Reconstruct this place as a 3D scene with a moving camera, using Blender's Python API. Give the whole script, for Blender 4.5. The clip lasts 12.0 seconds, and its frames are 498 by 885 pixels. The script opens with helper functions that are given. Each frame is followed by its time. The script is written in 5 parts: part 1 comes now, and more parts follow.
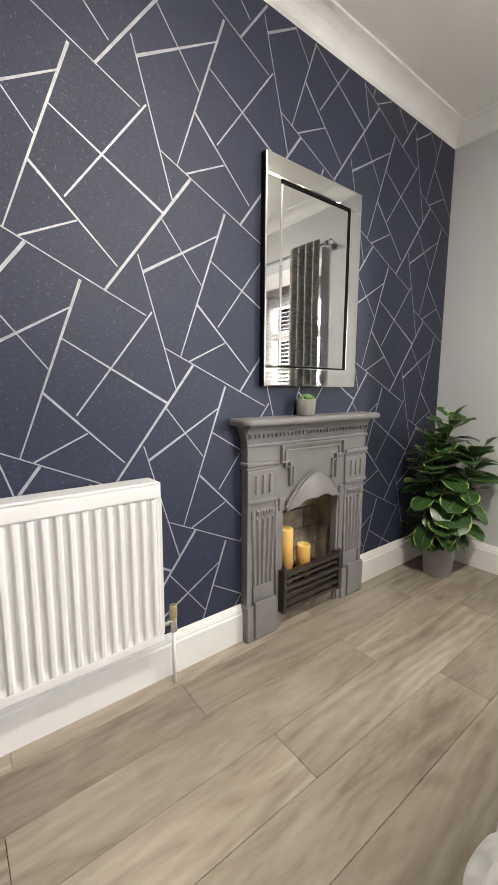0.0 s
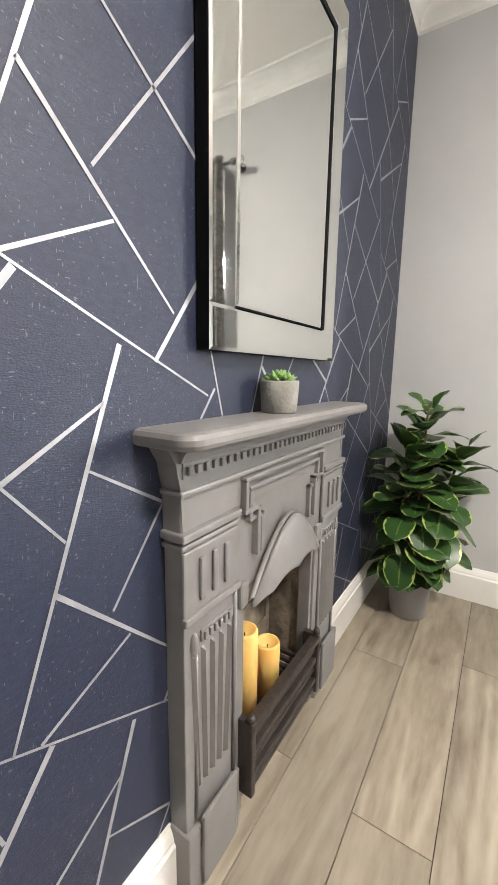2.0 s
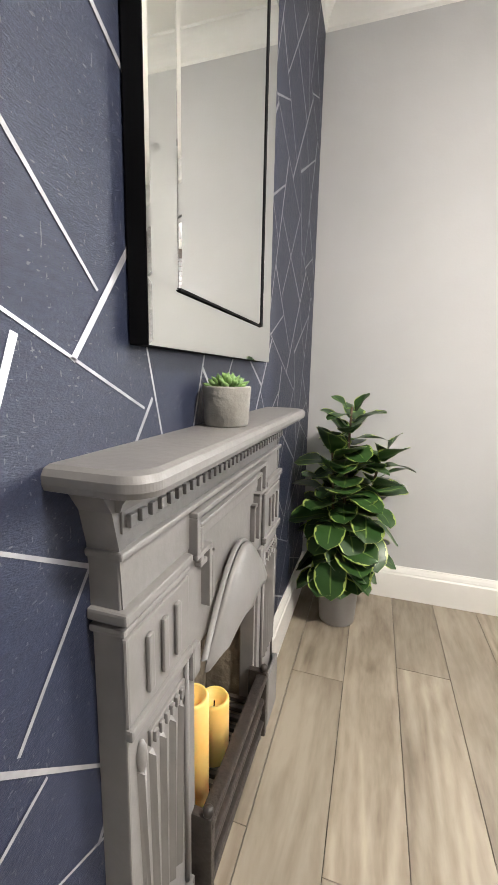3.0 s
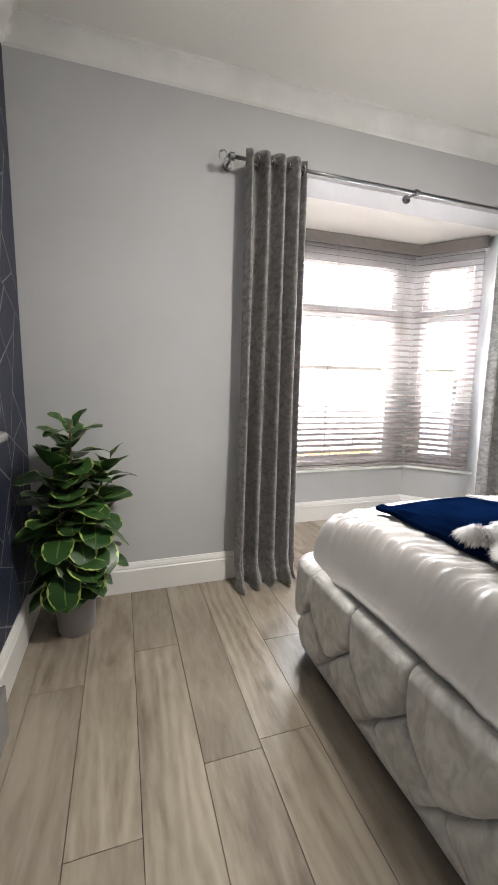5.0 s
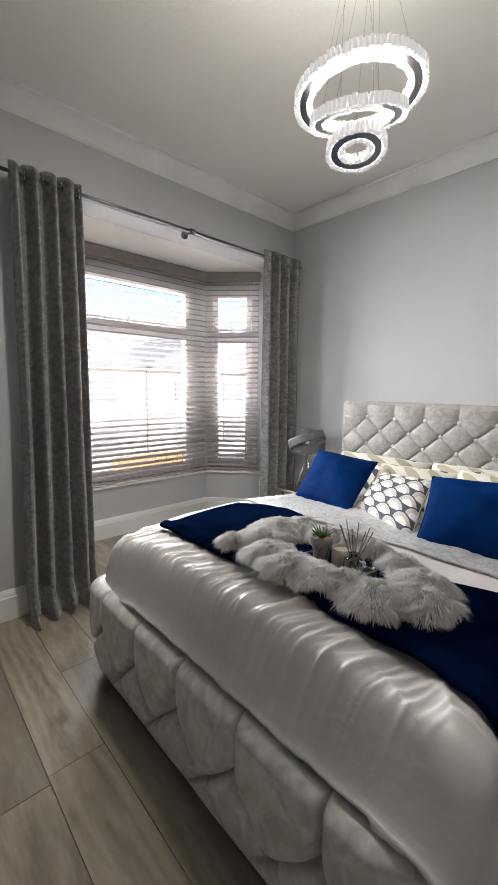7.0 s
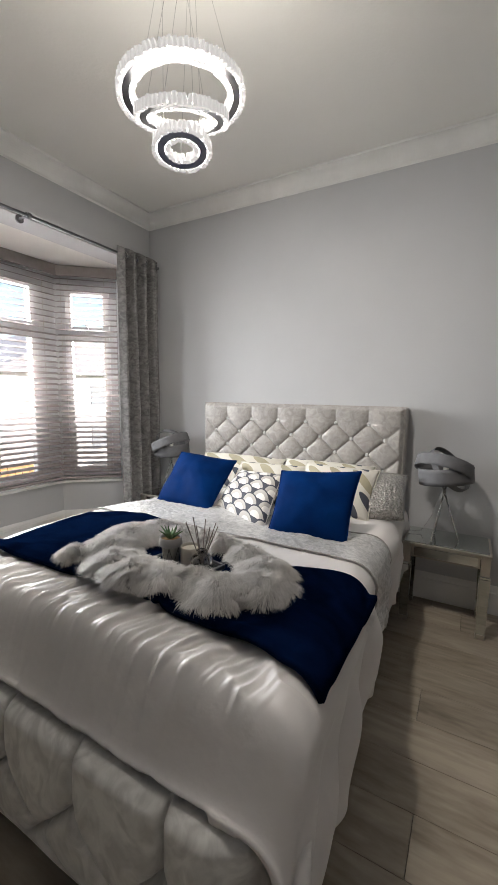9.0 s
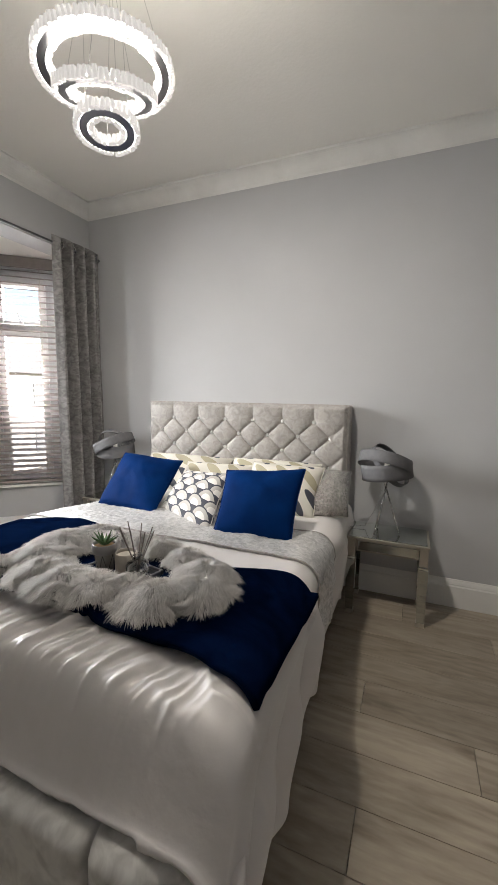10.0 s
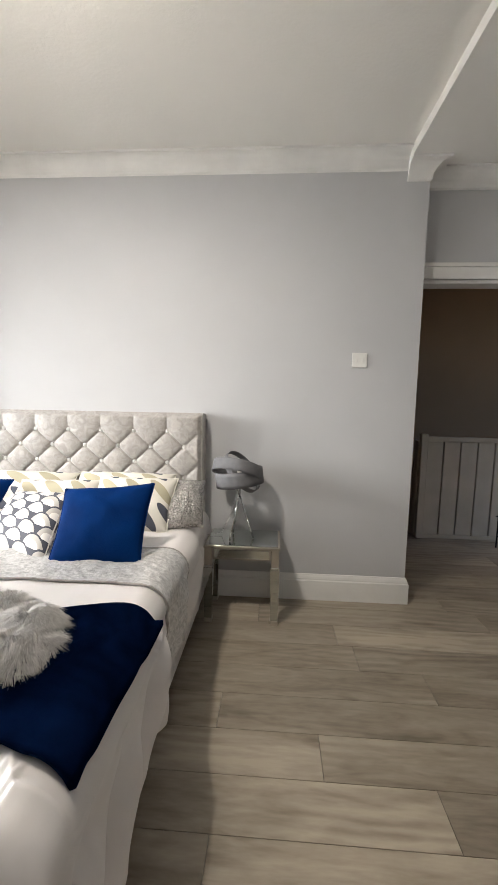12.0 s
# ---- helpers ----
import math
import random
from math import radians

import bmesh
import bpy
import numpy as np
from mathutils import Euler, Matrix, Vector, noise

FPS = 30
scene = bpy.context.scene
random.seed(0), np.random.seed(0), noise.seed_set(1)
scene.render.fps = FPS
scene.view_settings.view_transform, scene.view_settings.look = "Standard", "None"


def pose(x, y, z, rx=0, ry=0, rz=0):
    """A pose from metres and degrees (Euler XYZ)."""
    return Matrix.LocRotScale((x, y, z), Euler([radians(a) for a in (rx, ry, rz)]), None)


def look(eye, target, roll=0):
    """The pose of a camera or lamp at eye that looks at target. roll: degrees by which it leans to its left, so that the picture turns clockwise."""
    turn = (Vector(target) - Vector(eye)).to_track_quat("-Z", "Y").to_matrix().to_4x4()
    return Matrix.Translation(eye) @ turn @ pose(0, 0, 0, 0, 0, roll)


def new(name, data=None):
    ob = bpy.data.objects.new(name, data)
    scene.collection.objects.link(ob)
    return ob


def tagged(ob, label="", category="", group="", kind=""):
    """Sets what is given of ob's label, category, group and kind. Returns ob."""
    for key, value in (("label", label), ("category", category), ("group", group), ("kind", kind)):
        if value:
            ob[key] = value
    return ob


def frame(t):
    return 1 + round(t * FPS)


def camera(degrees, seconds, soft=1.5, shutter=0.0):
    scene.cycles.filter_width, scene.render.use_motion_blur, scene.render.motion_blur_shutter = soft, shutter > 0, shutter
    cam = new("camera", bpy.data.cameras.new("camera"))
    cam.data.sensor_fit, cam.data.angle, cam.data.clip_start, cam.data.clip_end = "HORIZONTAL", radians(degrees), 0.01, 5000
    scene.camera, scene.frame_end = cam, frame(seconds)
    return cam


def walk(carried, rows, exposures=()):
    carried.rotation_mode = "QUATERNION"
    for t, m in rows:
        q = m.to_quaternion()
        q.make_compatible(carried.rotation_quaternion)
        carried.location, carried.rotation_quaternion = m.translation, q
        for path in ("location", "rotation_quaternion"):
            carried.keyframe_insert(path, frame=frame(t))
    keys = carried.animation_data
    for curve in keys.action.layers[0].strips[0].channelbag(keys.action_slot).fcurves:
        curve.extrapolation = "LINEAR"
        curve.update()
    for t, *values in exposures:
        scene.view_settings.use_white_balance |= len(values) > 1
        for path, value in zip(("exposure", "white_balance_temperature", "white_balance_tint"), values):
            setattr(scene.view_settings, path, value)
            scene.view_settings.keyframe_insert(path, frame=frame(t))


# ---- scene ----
cam = camera(64.6, 12.0)
PATH = [
    (0, (0.506, 0.864, 1.11), (1.718, 2.43, 0.833), 0.3),
    (0.5, (0.649, 1.087, 1.096), (1.895, 2.622, 0.79), 0.7),
    (1, (0.772, 1.325, 1.095), (2.128, 2.755, 0.752), 0.6),
    (1.5, (0.894, 1.523, 1.081), (2.407, 2.784, 0.731), 0.6),
    (2, (0.998, 1.685, 1.074), (2.656, 2.746, 0.728), 0.9),
    (2.5, (1.095, 1.827, 1.072), (2.872, 2.675, 0.72), 1.5),
    (2.7, (1.117, 1.858, 1.074), (2.938, 2.61, 0.728), 1.4),
    (4.5, (1.0, 1.776, 1.109), (2.952, 1.452, 0.819), 0.8),
    (5, (0.952, 1.726, 1.131), (2.836, 1.118, 0.843), 0.9),
    (5.5, (0.897, 1.687, 1.178), (2.682, 0.837, 0.878), 0.6),
    (6, (0.854, 1.674, 1.198), (2.527, 0.615, 0.914), 0.9),
    (6.5, (0.798, 1.643, 1.222), (2.363, 0.428, 0.947), 0.7),
    (7, (0.762, 1.626, 1.252), (2.214, 0.278, 0.977), 0.8),
    (7.5, (0.746, 1.598, 1.233), (2.086, 0.136, 0.98), 0.8),
    (9.5, (0.672, 1.53, 1.232), (1.534, -0.257, 0.986), 0.7),
    (10, (0.661, 1.498, 1.227), (1.427, -0.333, 0.984), 0.7),
    (10.5, (0.651, 1.469, 1.221), (1.302, -0.407, 0.985), 0.9),
    (11, (0.626, 1.444, 1.233), (1.123, -0.479, 0.998), 0.9),
    (11.5, (0.61, 1.425, 1.25), (0.913, -0.539, 1.019), 1.1),
    (12, (0.595, 1.412, 1.264), (0.72, -0.572, 1.04), 1.0),
]
EXPOSURES = [(0, 2.5, 6800, 12), (1.0, 2.65, 6850, 12), (1.5, 2.85, 6850, 12), (2.5, 3.1, 6850, 12), (4.5, 2.5, 6600, 12), (5.5, 1.95, 6550, 12), (7.5, 1.25, 6600, 12), (9.5, 1.34, 6700, 12), (10.5, 1.50, 6850, 12), (12, 1.96, 6850, 12)]
SKY, LAMP = 0.15, 0.22
walk(cam, [(t, look(eye, target, roll)) for t, eye, target, roll in PATH], EXPOSURES)

# ---- light ----
world = bpy.data.worlds.new("sky")
scene.world = world
world.use_nodes = True
wn = world.node_tree
sky = wn.nodes.new("ShaderNodeTexSky")
sky.sky_type = "NISHITA"
sky.sun_disc = False
sky.sun_elevation = radians(38)
sky.sun_rotation = radians(245)
sky.air_density, sky.dust_density, sky.ozone_density = 1.0, 3.0, 0.6
wn.links.new(sky.outputs[0], wn.nodes["Background"].inputs[0])
wn.nodes["Background"].inputs[1].default_value = SKY
sun_data = bpy.data.lights.new("sun", "SUN")
sun_data.energy, sun_data.angle, sun_data.color = 4.5, radians(12), (1.0, 0.96, 0.9)
sun = new("sun", sun_data)
sun.matrix_world = pose(0, 0, 20, 52, 0, -65)


def window_light(name, x, y, z, w, h, turn, watts):
    lamp = bpy.data.lights.new(name, "AREA")
    lamp.shape, lamp.size, lamp.size_y, lamp.energy, lamp.color = "RECTANGLE", w, h, watts, (0.93, 0.97, 1.0)
    ob = new(name, lamp)
    ob.matrix_world = pose(x, y, z, 90, 0, turn)


window_light("daylight_front", 4.03, 0.10, 1.62, 1.05, 0.95, 90, 54)
window_light("daylight_right", 3.76, -0.925, 1.62, 0.22, 0.95, 42, 11)
window_light("daylight_left", 3.76, 1.135, 1.62, 0.22, 0.95, 138, 11)

# added disk below the ceiling plate, making up for the rings' weak light
canopy = bpy.data.lights.new("chandelier_fill", "AREA")
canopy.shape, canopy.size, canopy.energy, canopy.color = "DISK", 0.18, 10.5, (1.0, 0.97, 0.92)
canopy_fill = new("chandelier_fill", canopy)
canopy_fill.matrix_world = pose(1.421, 0.637, 2.600)

# ---- materials ----
def mat(name, colour, rough=0.6, metal=0.0, colour2=None, scale=8.0, detail=4.0, bump=0.0, bump_scale=60.0, stretch=(1, 1, 1),
        rand=0.0, sheen=0.0, spec=0.5, rough2=None, coat=0.0, soft=0.5, warp=0.0, stops=(0.35, 0.65)):
    """A principled material with a two-scale noise in its colour and a fine bump."""
    m = bpy.data.materials.new(name)
    m.use_nodes = True
    nt = m.node_tree
    p = nt.nodes["Principled BSDF"]
    p.inputs["Metallic"].default_value = metal
    p.inputs["Roughness"].default_value = rough
    p.inputs["Coat Weight"].default_value = coat
    p.inputs["Specular IOR Level"].default_value = spec
    p.inputs["Sheen Weight"].default_value = sheen
    p.inputs["Sheen Roughness"].default_value = 0.4
    co = nt.nodes.new("ShaderNodeTexCoord")
    mp = nt.nodes.new("ShaderNodeMapping")
    mp.inputs["Scale"].default_value = stretch
    nt.links.new(co.outputs["Object"], mp.inputs["Vector"])
    n1 = nt.nodes.new("ShaderNodeTexNoise")
    n1.inputs["Scale"].default_value, n1.inputs["Detail"].default_value = scale, detail
    n1.inputs["Distortion"].default_value = warp
    nt.links.new(mp.outputs[0], n1.inputs["Vector"])
    rp = nt.nodes.new("ShaderNodeValToRGB")
    rp.color_ramp.elements[0].position, rp.color_ramp.elements[1].position = stops
    c2 = colour2 or tuple(c * 0.88 for c in colour)
    rp.color_ramp.elements[0].color, rp.color_ramp.elements[1].color = (*c2, 1), (*colour, 1)
    nt.links.new(n1.outputs[0], rp.inputs[0])
    out = rp.outputs[0]
    if rand:
        info = nt.nodes.new("ShaderNodeObjectInfo")
        hsv = nt.nodes.new("ShaderNodeHueSaturation")
        rng = nt.nodes.new("ShaderNodeMapRange")
        rng.inputs[3].default_value, rng.inputs[4].default_value = 1 - rand, 1 + rand
        nt.links.new(info.outputs["Random"], rng.inputs[0])
        nt.links.new(rng.outputs[0], hsv.inputs["Value"])
        nt.links.new(out, hsv.inputs["Color"])
        out = hsv.outputs[0]
    nt.links.new(out, p.inputs["Base Color"])
    if rough2 is not None:
        rr = nt.nodes.new("ShaderNodeMapRange")
        rr.inputs[3].default_value, rr.inputs[4].default_value = rough, rough2
        nt.links.new(n1.outputs[0], rr.inputs[0])
        nt.links.new(rr.outputs[0], p.inputs["Roughness"])
    if bump:
        n2 = nt.nodes.new("ShaderNodeTexNoise")
        n2.inputs["Scale"].default_value, n2.inputs["Detail"].default_value = bump_scale, 5
        nt.links.new(mp.outputs[0], n2.inputs["Vector"])
        b = nt.nodes.new("ShaderNodeBump")
        b.inputs["Strength"].default_value, b.inputs["Distance"].default_value = bump, 0.01
        nt.links.new(n2.outputs[0], b.inputs["Height"])
        nt.links.new(b.outputs[0], p.inputs["Normal"])
    return m


def glow(name, colour, strength):
    m = bpy.data.materials.new(name)
    m.use_nodes = True
    p = m.node_tree.nodes["Principled BSDF"]
    p.inputs["Base Color"].default_value = (*colour, 1)
    p.inputs["Emission Color"].default_value = (*colour, 1)
    p.inputs["Emission Strength"].default_value = strength
    p.inputs["Roughness"].default_value = 0.1
    return m


def glass(name, colour=(1, 1, 1), rough=0.0):
    m = bpy.data.materials.new(name)
    m.use_nodes = True
    p = m.node_tree.nodes["Principled BSDF"]
    p.inputs["Base Color"].default_value = (*colour, 1)
    p.inputs["Transmission Weight"].default_value = 1
    p.inputs["Roughness"].default_value = rough
    p.inputs["IOR"].default_value = 1.45
    return m


def thin_glass(name):
    """A window pane: clear with a little gloss."""
    m = bpy.data.materials.new(name)
    m.use_nodes = True
    nt = m.node_tree
    nt.nodes.remove(nt.nodes["Principled BSDF"])
    clear, shine, mix, fr = (nt.nodes.new("ShaderNode" + n) for n in ("BsdfTransparent", "BsdfGlossy", "MixShader", "Fresnel"))
    shine.inputs["Roughness"].default_value = 0.02
    fr.inputs[0].default_value = 1.4
    nt.links.new(fr.outputs[0], mix.inputs[0])
    nt.links.new(clear.outputs[0], mix.inputs[1])
    nt.links.new(shine.outputs[0], mix.inputs[2])
    nt.links.new(mix.outputs[0], nt.nodes["Material Output"].inputs[0])
    return m


GREY_WALL = mat("grey_wall_paint", (0.535, 0.536, 0.540), 0.8, spec=0.25, colour2=(0.505, 0.507, 0.512), scale=1.6, bump=0.05, bump_scale=90)
CEILING = mat("ceiling_paint", (0.80, 0.785, 0.74), 0.85, colour2=(0.765, 0.75, 0.71), scale=1.1, bump=0.1, bump_scale=70)
WHITE = mat("white_gloss_paint", (0.80, 0.79, 0.76), 0.4, colour2=(0.74, 0.73, 0.70), scale=3, bump=0.05, bump_scale=40)
COVING = mat("coving_paint", (0.83, 0.82, 0.79), 0.6, colour2=(0.73, 0.72, 0.69), scale=4, bump=0.08)
RADIATOR = mat("radiator_enamel", (0.74, 0.72, 0.70), 0.34, colour2=(0.70, 0.68, 0.66), scale=3)
NAVY_PAPER = mat("navy_wallpaper", (0.023, 0.030, 0.058), 0.52, spec=0.38, colour2=(0.018, 0.023, 0.046), scale=60, bump=0.22, bump_scale=240, stretch=(1, 1, 2.6), rough2=0.36)
SILVER_LINE = mat("silver_foil_line", (0.42, 0.42, 0.44), 0.45, metal=0.4, colour2=(0.32, 0.32, 0.34), scale=40)
IRON = mat("grey_painted_iron", (0.205, 0.196, 0.192), 0.42, colour2=(0.18, 0.172, 0.168), scale=14, bump=0.06, bump_scale=70)
GRATE = mat("black_iron", (0.022, 0.018, 0.016), 0.5, colour2=(0.04, 0.03, 0.025), scale=25, bump=0.3)
FIREBRICK = mat("sooty_firebrick", (0.30, 0.25, 0.185), 0.9, colour2=(0.13, 0.105, 0.08), scale=12, bump=0.6, bump_scale=35)
WAX = mat("ivory_wax", (0.86, 0.58, 0.20), 0.5, colour2=(0.80, 0.50, 0.15), scale=9)
WAX.node_tree.nodes["Principled BSDF"].inputs["Subsurface Weight"].default_value = 0.4
MIRROR = mat("mirror_silver", (0.86, 0.88, 0.86), 0.015, metal=1.0, colour2=(0.86, 0.88, 0.86))
MIRROR_FRAME = mat("mirror_frame_silver", (0.84, 0.86, 0.83), 0.035, metal=1.0, colour2=(0.83, 0.85, 0.82))
BLACK = mat("black_edge", (0.006, 0.006, 0.007), 0.8, spec=0.1, scale=5)
CHROME = mat("chrome", (0.72, 0.72, 0.72), 0.14, metal=1.0, colour2=(0.66, 0.66, 0.66))
DARK_CHROME = mat("brushed_dark_steel", (0.22, 0.22, 0.23), 0.28, metal=1.0)
BRASS = mat("dull_brass", (0.55, 0.47, 0.25), 0.35, metal=0.8, scale=30)
VELVET = mat("crushed_velvet_grey", (0.68, 0.67, 0.635), 0.42, colour2=(0.46, 0.45, 0.425), scale=17, detail=5, bump=0.05, bump_scale=40, sheen=0.35, warp=1.5, stretch=(1, 1, 0.7), rough2=0.32)
CURTAIN = mat("crushed_velvet_curtain", (0.25, 0.24, 0.232), 0.40, colour2=(0.118, 0.113, 0.109), scale=24, detail=5, bump=0.1, bump_scale=40, sheen=0.35, warp=1.0, stretch=(1, 1, 1.5), rough2=0.36)
SILVER_VELVET = mat("silver_velvet", (0.43, 0.405, 0.375), 0.52, colour2=(0.31, 0.29, 0.268), scale=26, detail=6, bump=0.12, bump_scale=40, sheen=0.3, warp=1.2, rough2=0.32)
SATIN = mat("silver_satin", (0.74, 0.705, 0.685), 0.41, spec=0.5, colour2=(0.68, 0.65, 0.63), scale=4, bump=0.22, bump_scale=20, stretch=(1, 0.22, 1), sheen=0.1)
CRINKLE = mat("crinkled_silver_fabric", (0.74, 0.73, 0.72), 0.28, metal=0.3, colour2=(0.47, 0.465, 0.46), scale=32, bump=1.0, bump_scale=30, warp=2)
SEQUIN = mat("silver_sequin", (0.62, 0.60, 0.57), 0.25, metal=0.7, colour2=(0.36, 0.35, 0.335), scale=90, bump=1.0, bump_scale=110)
BLUE = mat("royal_blue_velvet", (0.001, 0.024, 0.115), 0.7, spec=0.02, colour2=(0.001, 0.016, 0.082), scale=6, bump=0.15, bump_scale=120)
# the throw's uneven sheen is painted as lighter and darker navy
NAVY = mat("navy_plush", (0.0016, 0.0070, 0.028), 0.75, spec=0.0, colour2=(0.0006, 0.0025, 0.011), scale=6, bump=0.2, bump_scale=90, warp=1)
CREAM = mat("cream_cotton", (0.62, 0.58, 0.50), 0.8, scale=6, bump=0.1)
SHEET = mat("grey_cotton", (0.52, 0.49, 0.46), 0.6, scale=4, bump=0.1)
SHADE = mat("grey_lamp_fabric", (0.14, 0.14, 0.145), 0.7, colour2=(0.12, 0.12, 0.125), scale=30, bump=0.2, bump_scale=200)
BLIND = mat("taupe_slat", (0.36, 0.312, 0.295), 0.45, colour2=(0.31, 0.267, 0.25), scale=3, stretch=(8, 1, 8))
VALANCE = mat("taupe_valance", (0.26, 0.225, 0.21), 0.5, scale=3, stretch=(8, 1, 8))
UPVC = mat("white_upvc", (0.82, 0.81, 0.81), 0.3, scale=2)
PANE = thin_glass("window_glass")
CLEAR = glass("clear_glass")
MIRRORED = mat("mirrored_furniture_glass", (0.72, 0.75, 0.72), 0.05, metal=1.0, scale=3)
CHAMPAGNE = mat("champagne_silver_trim", (0.50, 0.46, 0.40), 0.32, metal=0.75, colour2=(0.42, 0.385, 0.33), scale=12, bump=0.1)
CRYSTAL = glow("lit_crystal", (1.0, 0.985, 0.96), LAMP)
CRYSTAL.node_tree.nodes["Principled BSDF"].inputs["Base Color"].default_value = (0.25, 0.25, 0.25, 1)
STRIP = glow("led_strip", (1.0, 0.97, 0.90), LAMP * 150)
POT_GREY = mat("grey_glazed_pot", (0.26, 0.25, 0.25), 0.35, colour2=(0.22, 0.21, 0.21), scale=6)
CONCRETE = mat("concrete_pot", (0.30, 0.285, 0.26), 0.85, colour2=(0.23, 0.22, 0.20), scale=20, bump=0.3, bump_scale=80)
SOIL = mat("dark_soil", (0.03, 0.022, 0.016), 0.95, colour2=(0.06, 0.045, 0.03), scale=60, bump=0.8, bump_scale=90)
GRIT = mat("tan_grit", (0.36, 0.22, 0.10), 0.9, colour2=(0.2, 0.12, 0.05), scale=120, bump=0.8)
STEM = mat("brown_stem", (0.12, 0.085, 0.05), 0.8, scale=20)
SUCCULENT = mat("succulent_green", (0.22, 0.36, 0.12), 0.45, colour2=(0.14, 0.27, 0.07), scale=10)
SPIKE = mat("aloe_green", (0.09, 0.20, 0.06), 0.45, colour2=(0.05, 0.12, 0.035), scale=12)
REED = mat("grey_reed", (0.22, 0.19, 0.17), 0.8, scale=30)
GEM = mat("cut_crystal", (0.92, 0.91, 0.89), 0.12, metal=0.35, colour2=(0.85, 0.84, 0.82), scale=3)
PLASTIC = mat("white_plastic", (0.80, 0.79, 0.75), 0.35, scale=3)
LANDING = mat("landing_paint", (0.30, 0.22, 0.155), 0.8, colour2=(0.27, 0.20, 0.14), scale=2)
# balustrade cream, with the landing's dimness put into the colour
DIM_CREAM = mat("dimmed_cream_paint", (0.46, 0.405, 0.33), 0.6, colour2=(0.41, 0.36, 0.29), scale=5)
TARMAC = mat("tarmac", (0.06, 0.06, 0.06), 0.9, scale=3, bump=0.4)
RENDER_WALL = mat("pale_render", (0.55, 0.54, 0.52), 0.9, scale=2, bump=0.2)
SLATE = mat("slate_roof", (0.22, 0.22, 0.24), 0.8, scale=4, bump=0.3)
HEDGE = mat("hedge_leaf", (0.07, 0.11, 0.04), 0.7, colour2=(0.04, 0.06, 0.02), scale=20)
TIMBER = mat("orange_timber", (0.40, 0.22, 0.09), 0.7, scale=8)
DARK_GLASS = mat("dark_glazing", (0.22, 0.24, 0.26), 0.2, scale=2)


def fur_material():
    m = bpy.data.materials.new("pale_fur")
    m.use_nodes = True
    nt = m.node_tree
    p = nt.nodes["Principled BSDF"]
    p.inputs["Roughness"].default_value = 0.75
    p.inputs["Sheen Weight"].default_value = 0.4
    geo, ramp = nt.nodes.new("ShaderNodeNewGeometry"), nt.nodes.new("ShaderNodeValToRGB")
    ramp.color_ramp.elements[0].color, ramp.color_ramp.elements[1].color = (0.44, 0.415, 0.39, 1), (0.74, 0.71, 0.68, 1)
    nt.links.new(geo.outputs["Random Per Island"], ramp.inputs[0])
    nt.links.new(ramp.outputs[0], p.inputs["Base Color"])
    return m


FUR = fur_material()


def paint_glints(m):
    """Glints of the wallpaper's weave painted as short pale flecks, across and upright."""
    nt = m.node_tree
    p = nt.nodes["Principled BSDF"]
    was = p.inputs["Base Color"].links[0].from_socket
    co = nt.nodes.new("ShaderNodeTexCoord")
    total = None
    for stretch in ((260, 1, 90), (90, 1, 260)):
        mp, n = nt.nodes.new("ShaderNodeMapping"), nt.nodes.new("ShaderNodeTexNoise")
        mp.inputs["Scale"].default_value = stretch
        n.inputs["Scale"].default_value, n.inputs["Detail"].default_value = 1.0, 1
        nt.links.new(co.outputs["Object"], mp.inputs["Vector"])
        nt.links.new(mp.outputs[0], n.inputs["Vector"])
        g = nt.nodes.new("ShaderNodeMath")
        g.operation = "GREATER_THAN"
        g.inputs[1].default_value = 0.722
        nt.links.new(n.outputs[0], g.inputs[0])
        if total:
            mx = nt.nodes.new("ShaderNodeMath")
            mx.operation = "MAXIMUM"
            nt.links.new(total, mx.inputs[0])
            nt.links.new(g.outputs[0], mx.inputs[1])
            total = mx.outputs[0]
        else:
            total = g.outputs[0]
    mix = nt.nodes.new("ShaderNodeMix")
    mix.data_type = "RGBA"
    nt.links.new(total, mix.inputs["Factor"])
    nt.links.new(was, mix.inputs[6])
    mix.inputs[7].default_value = (0.088, 0.094, 0.112, 1)
    nt.links.new(mix.outputs[2], p.inputs["Base Color"])


paint_glints(NAVY_PAPER)


class Sum:
    """Small arithmetic on node sockets."""

    def __init__(self, nt, s):
        self.nt, self.s = nt, s

    def op(self, kind, other=None, third=None):
        n = self.nt.nodes.new("ShaderNodeMath")
        n.operation = kind
        for i, v in enumerate((self, other, third)):
            if isinstance(v, Sum):
                self.nt.links.new(v.s, n.inputs[i])
            elif v is not None:
                n.inputs[i].default_value = v
        return Sum(self.nt, n.outputs[0])

    def __add__(self, o): return self.op("ADD", o)
    def __sub__(self, o): return self.op("SUBTRACT", o)
    def __mul__(self, o): return self.op("MULTIPLY", o)
    def floor(self): return self.op("FLOOR")
    def frac(self): return self.op("FRACT")
    def mod(self, o): return self.op("FLOORED_MODULO", o)
    def less(self, o): return self.op("LESS_THAN", o)
    def root(self): return self.op("SQRT")


def uv_of(nt):
    co, sep = nt.nodes.new("ShaderNodeTexCoord"), nt.nodes.new("ShaderNodeSeparateXYZ")
    nt.links.new(co.outputs["UV"], sep.inputs[0])
    return Sum(nt, sep.outputs[0]), Sum(nt, sep.outputs[1])


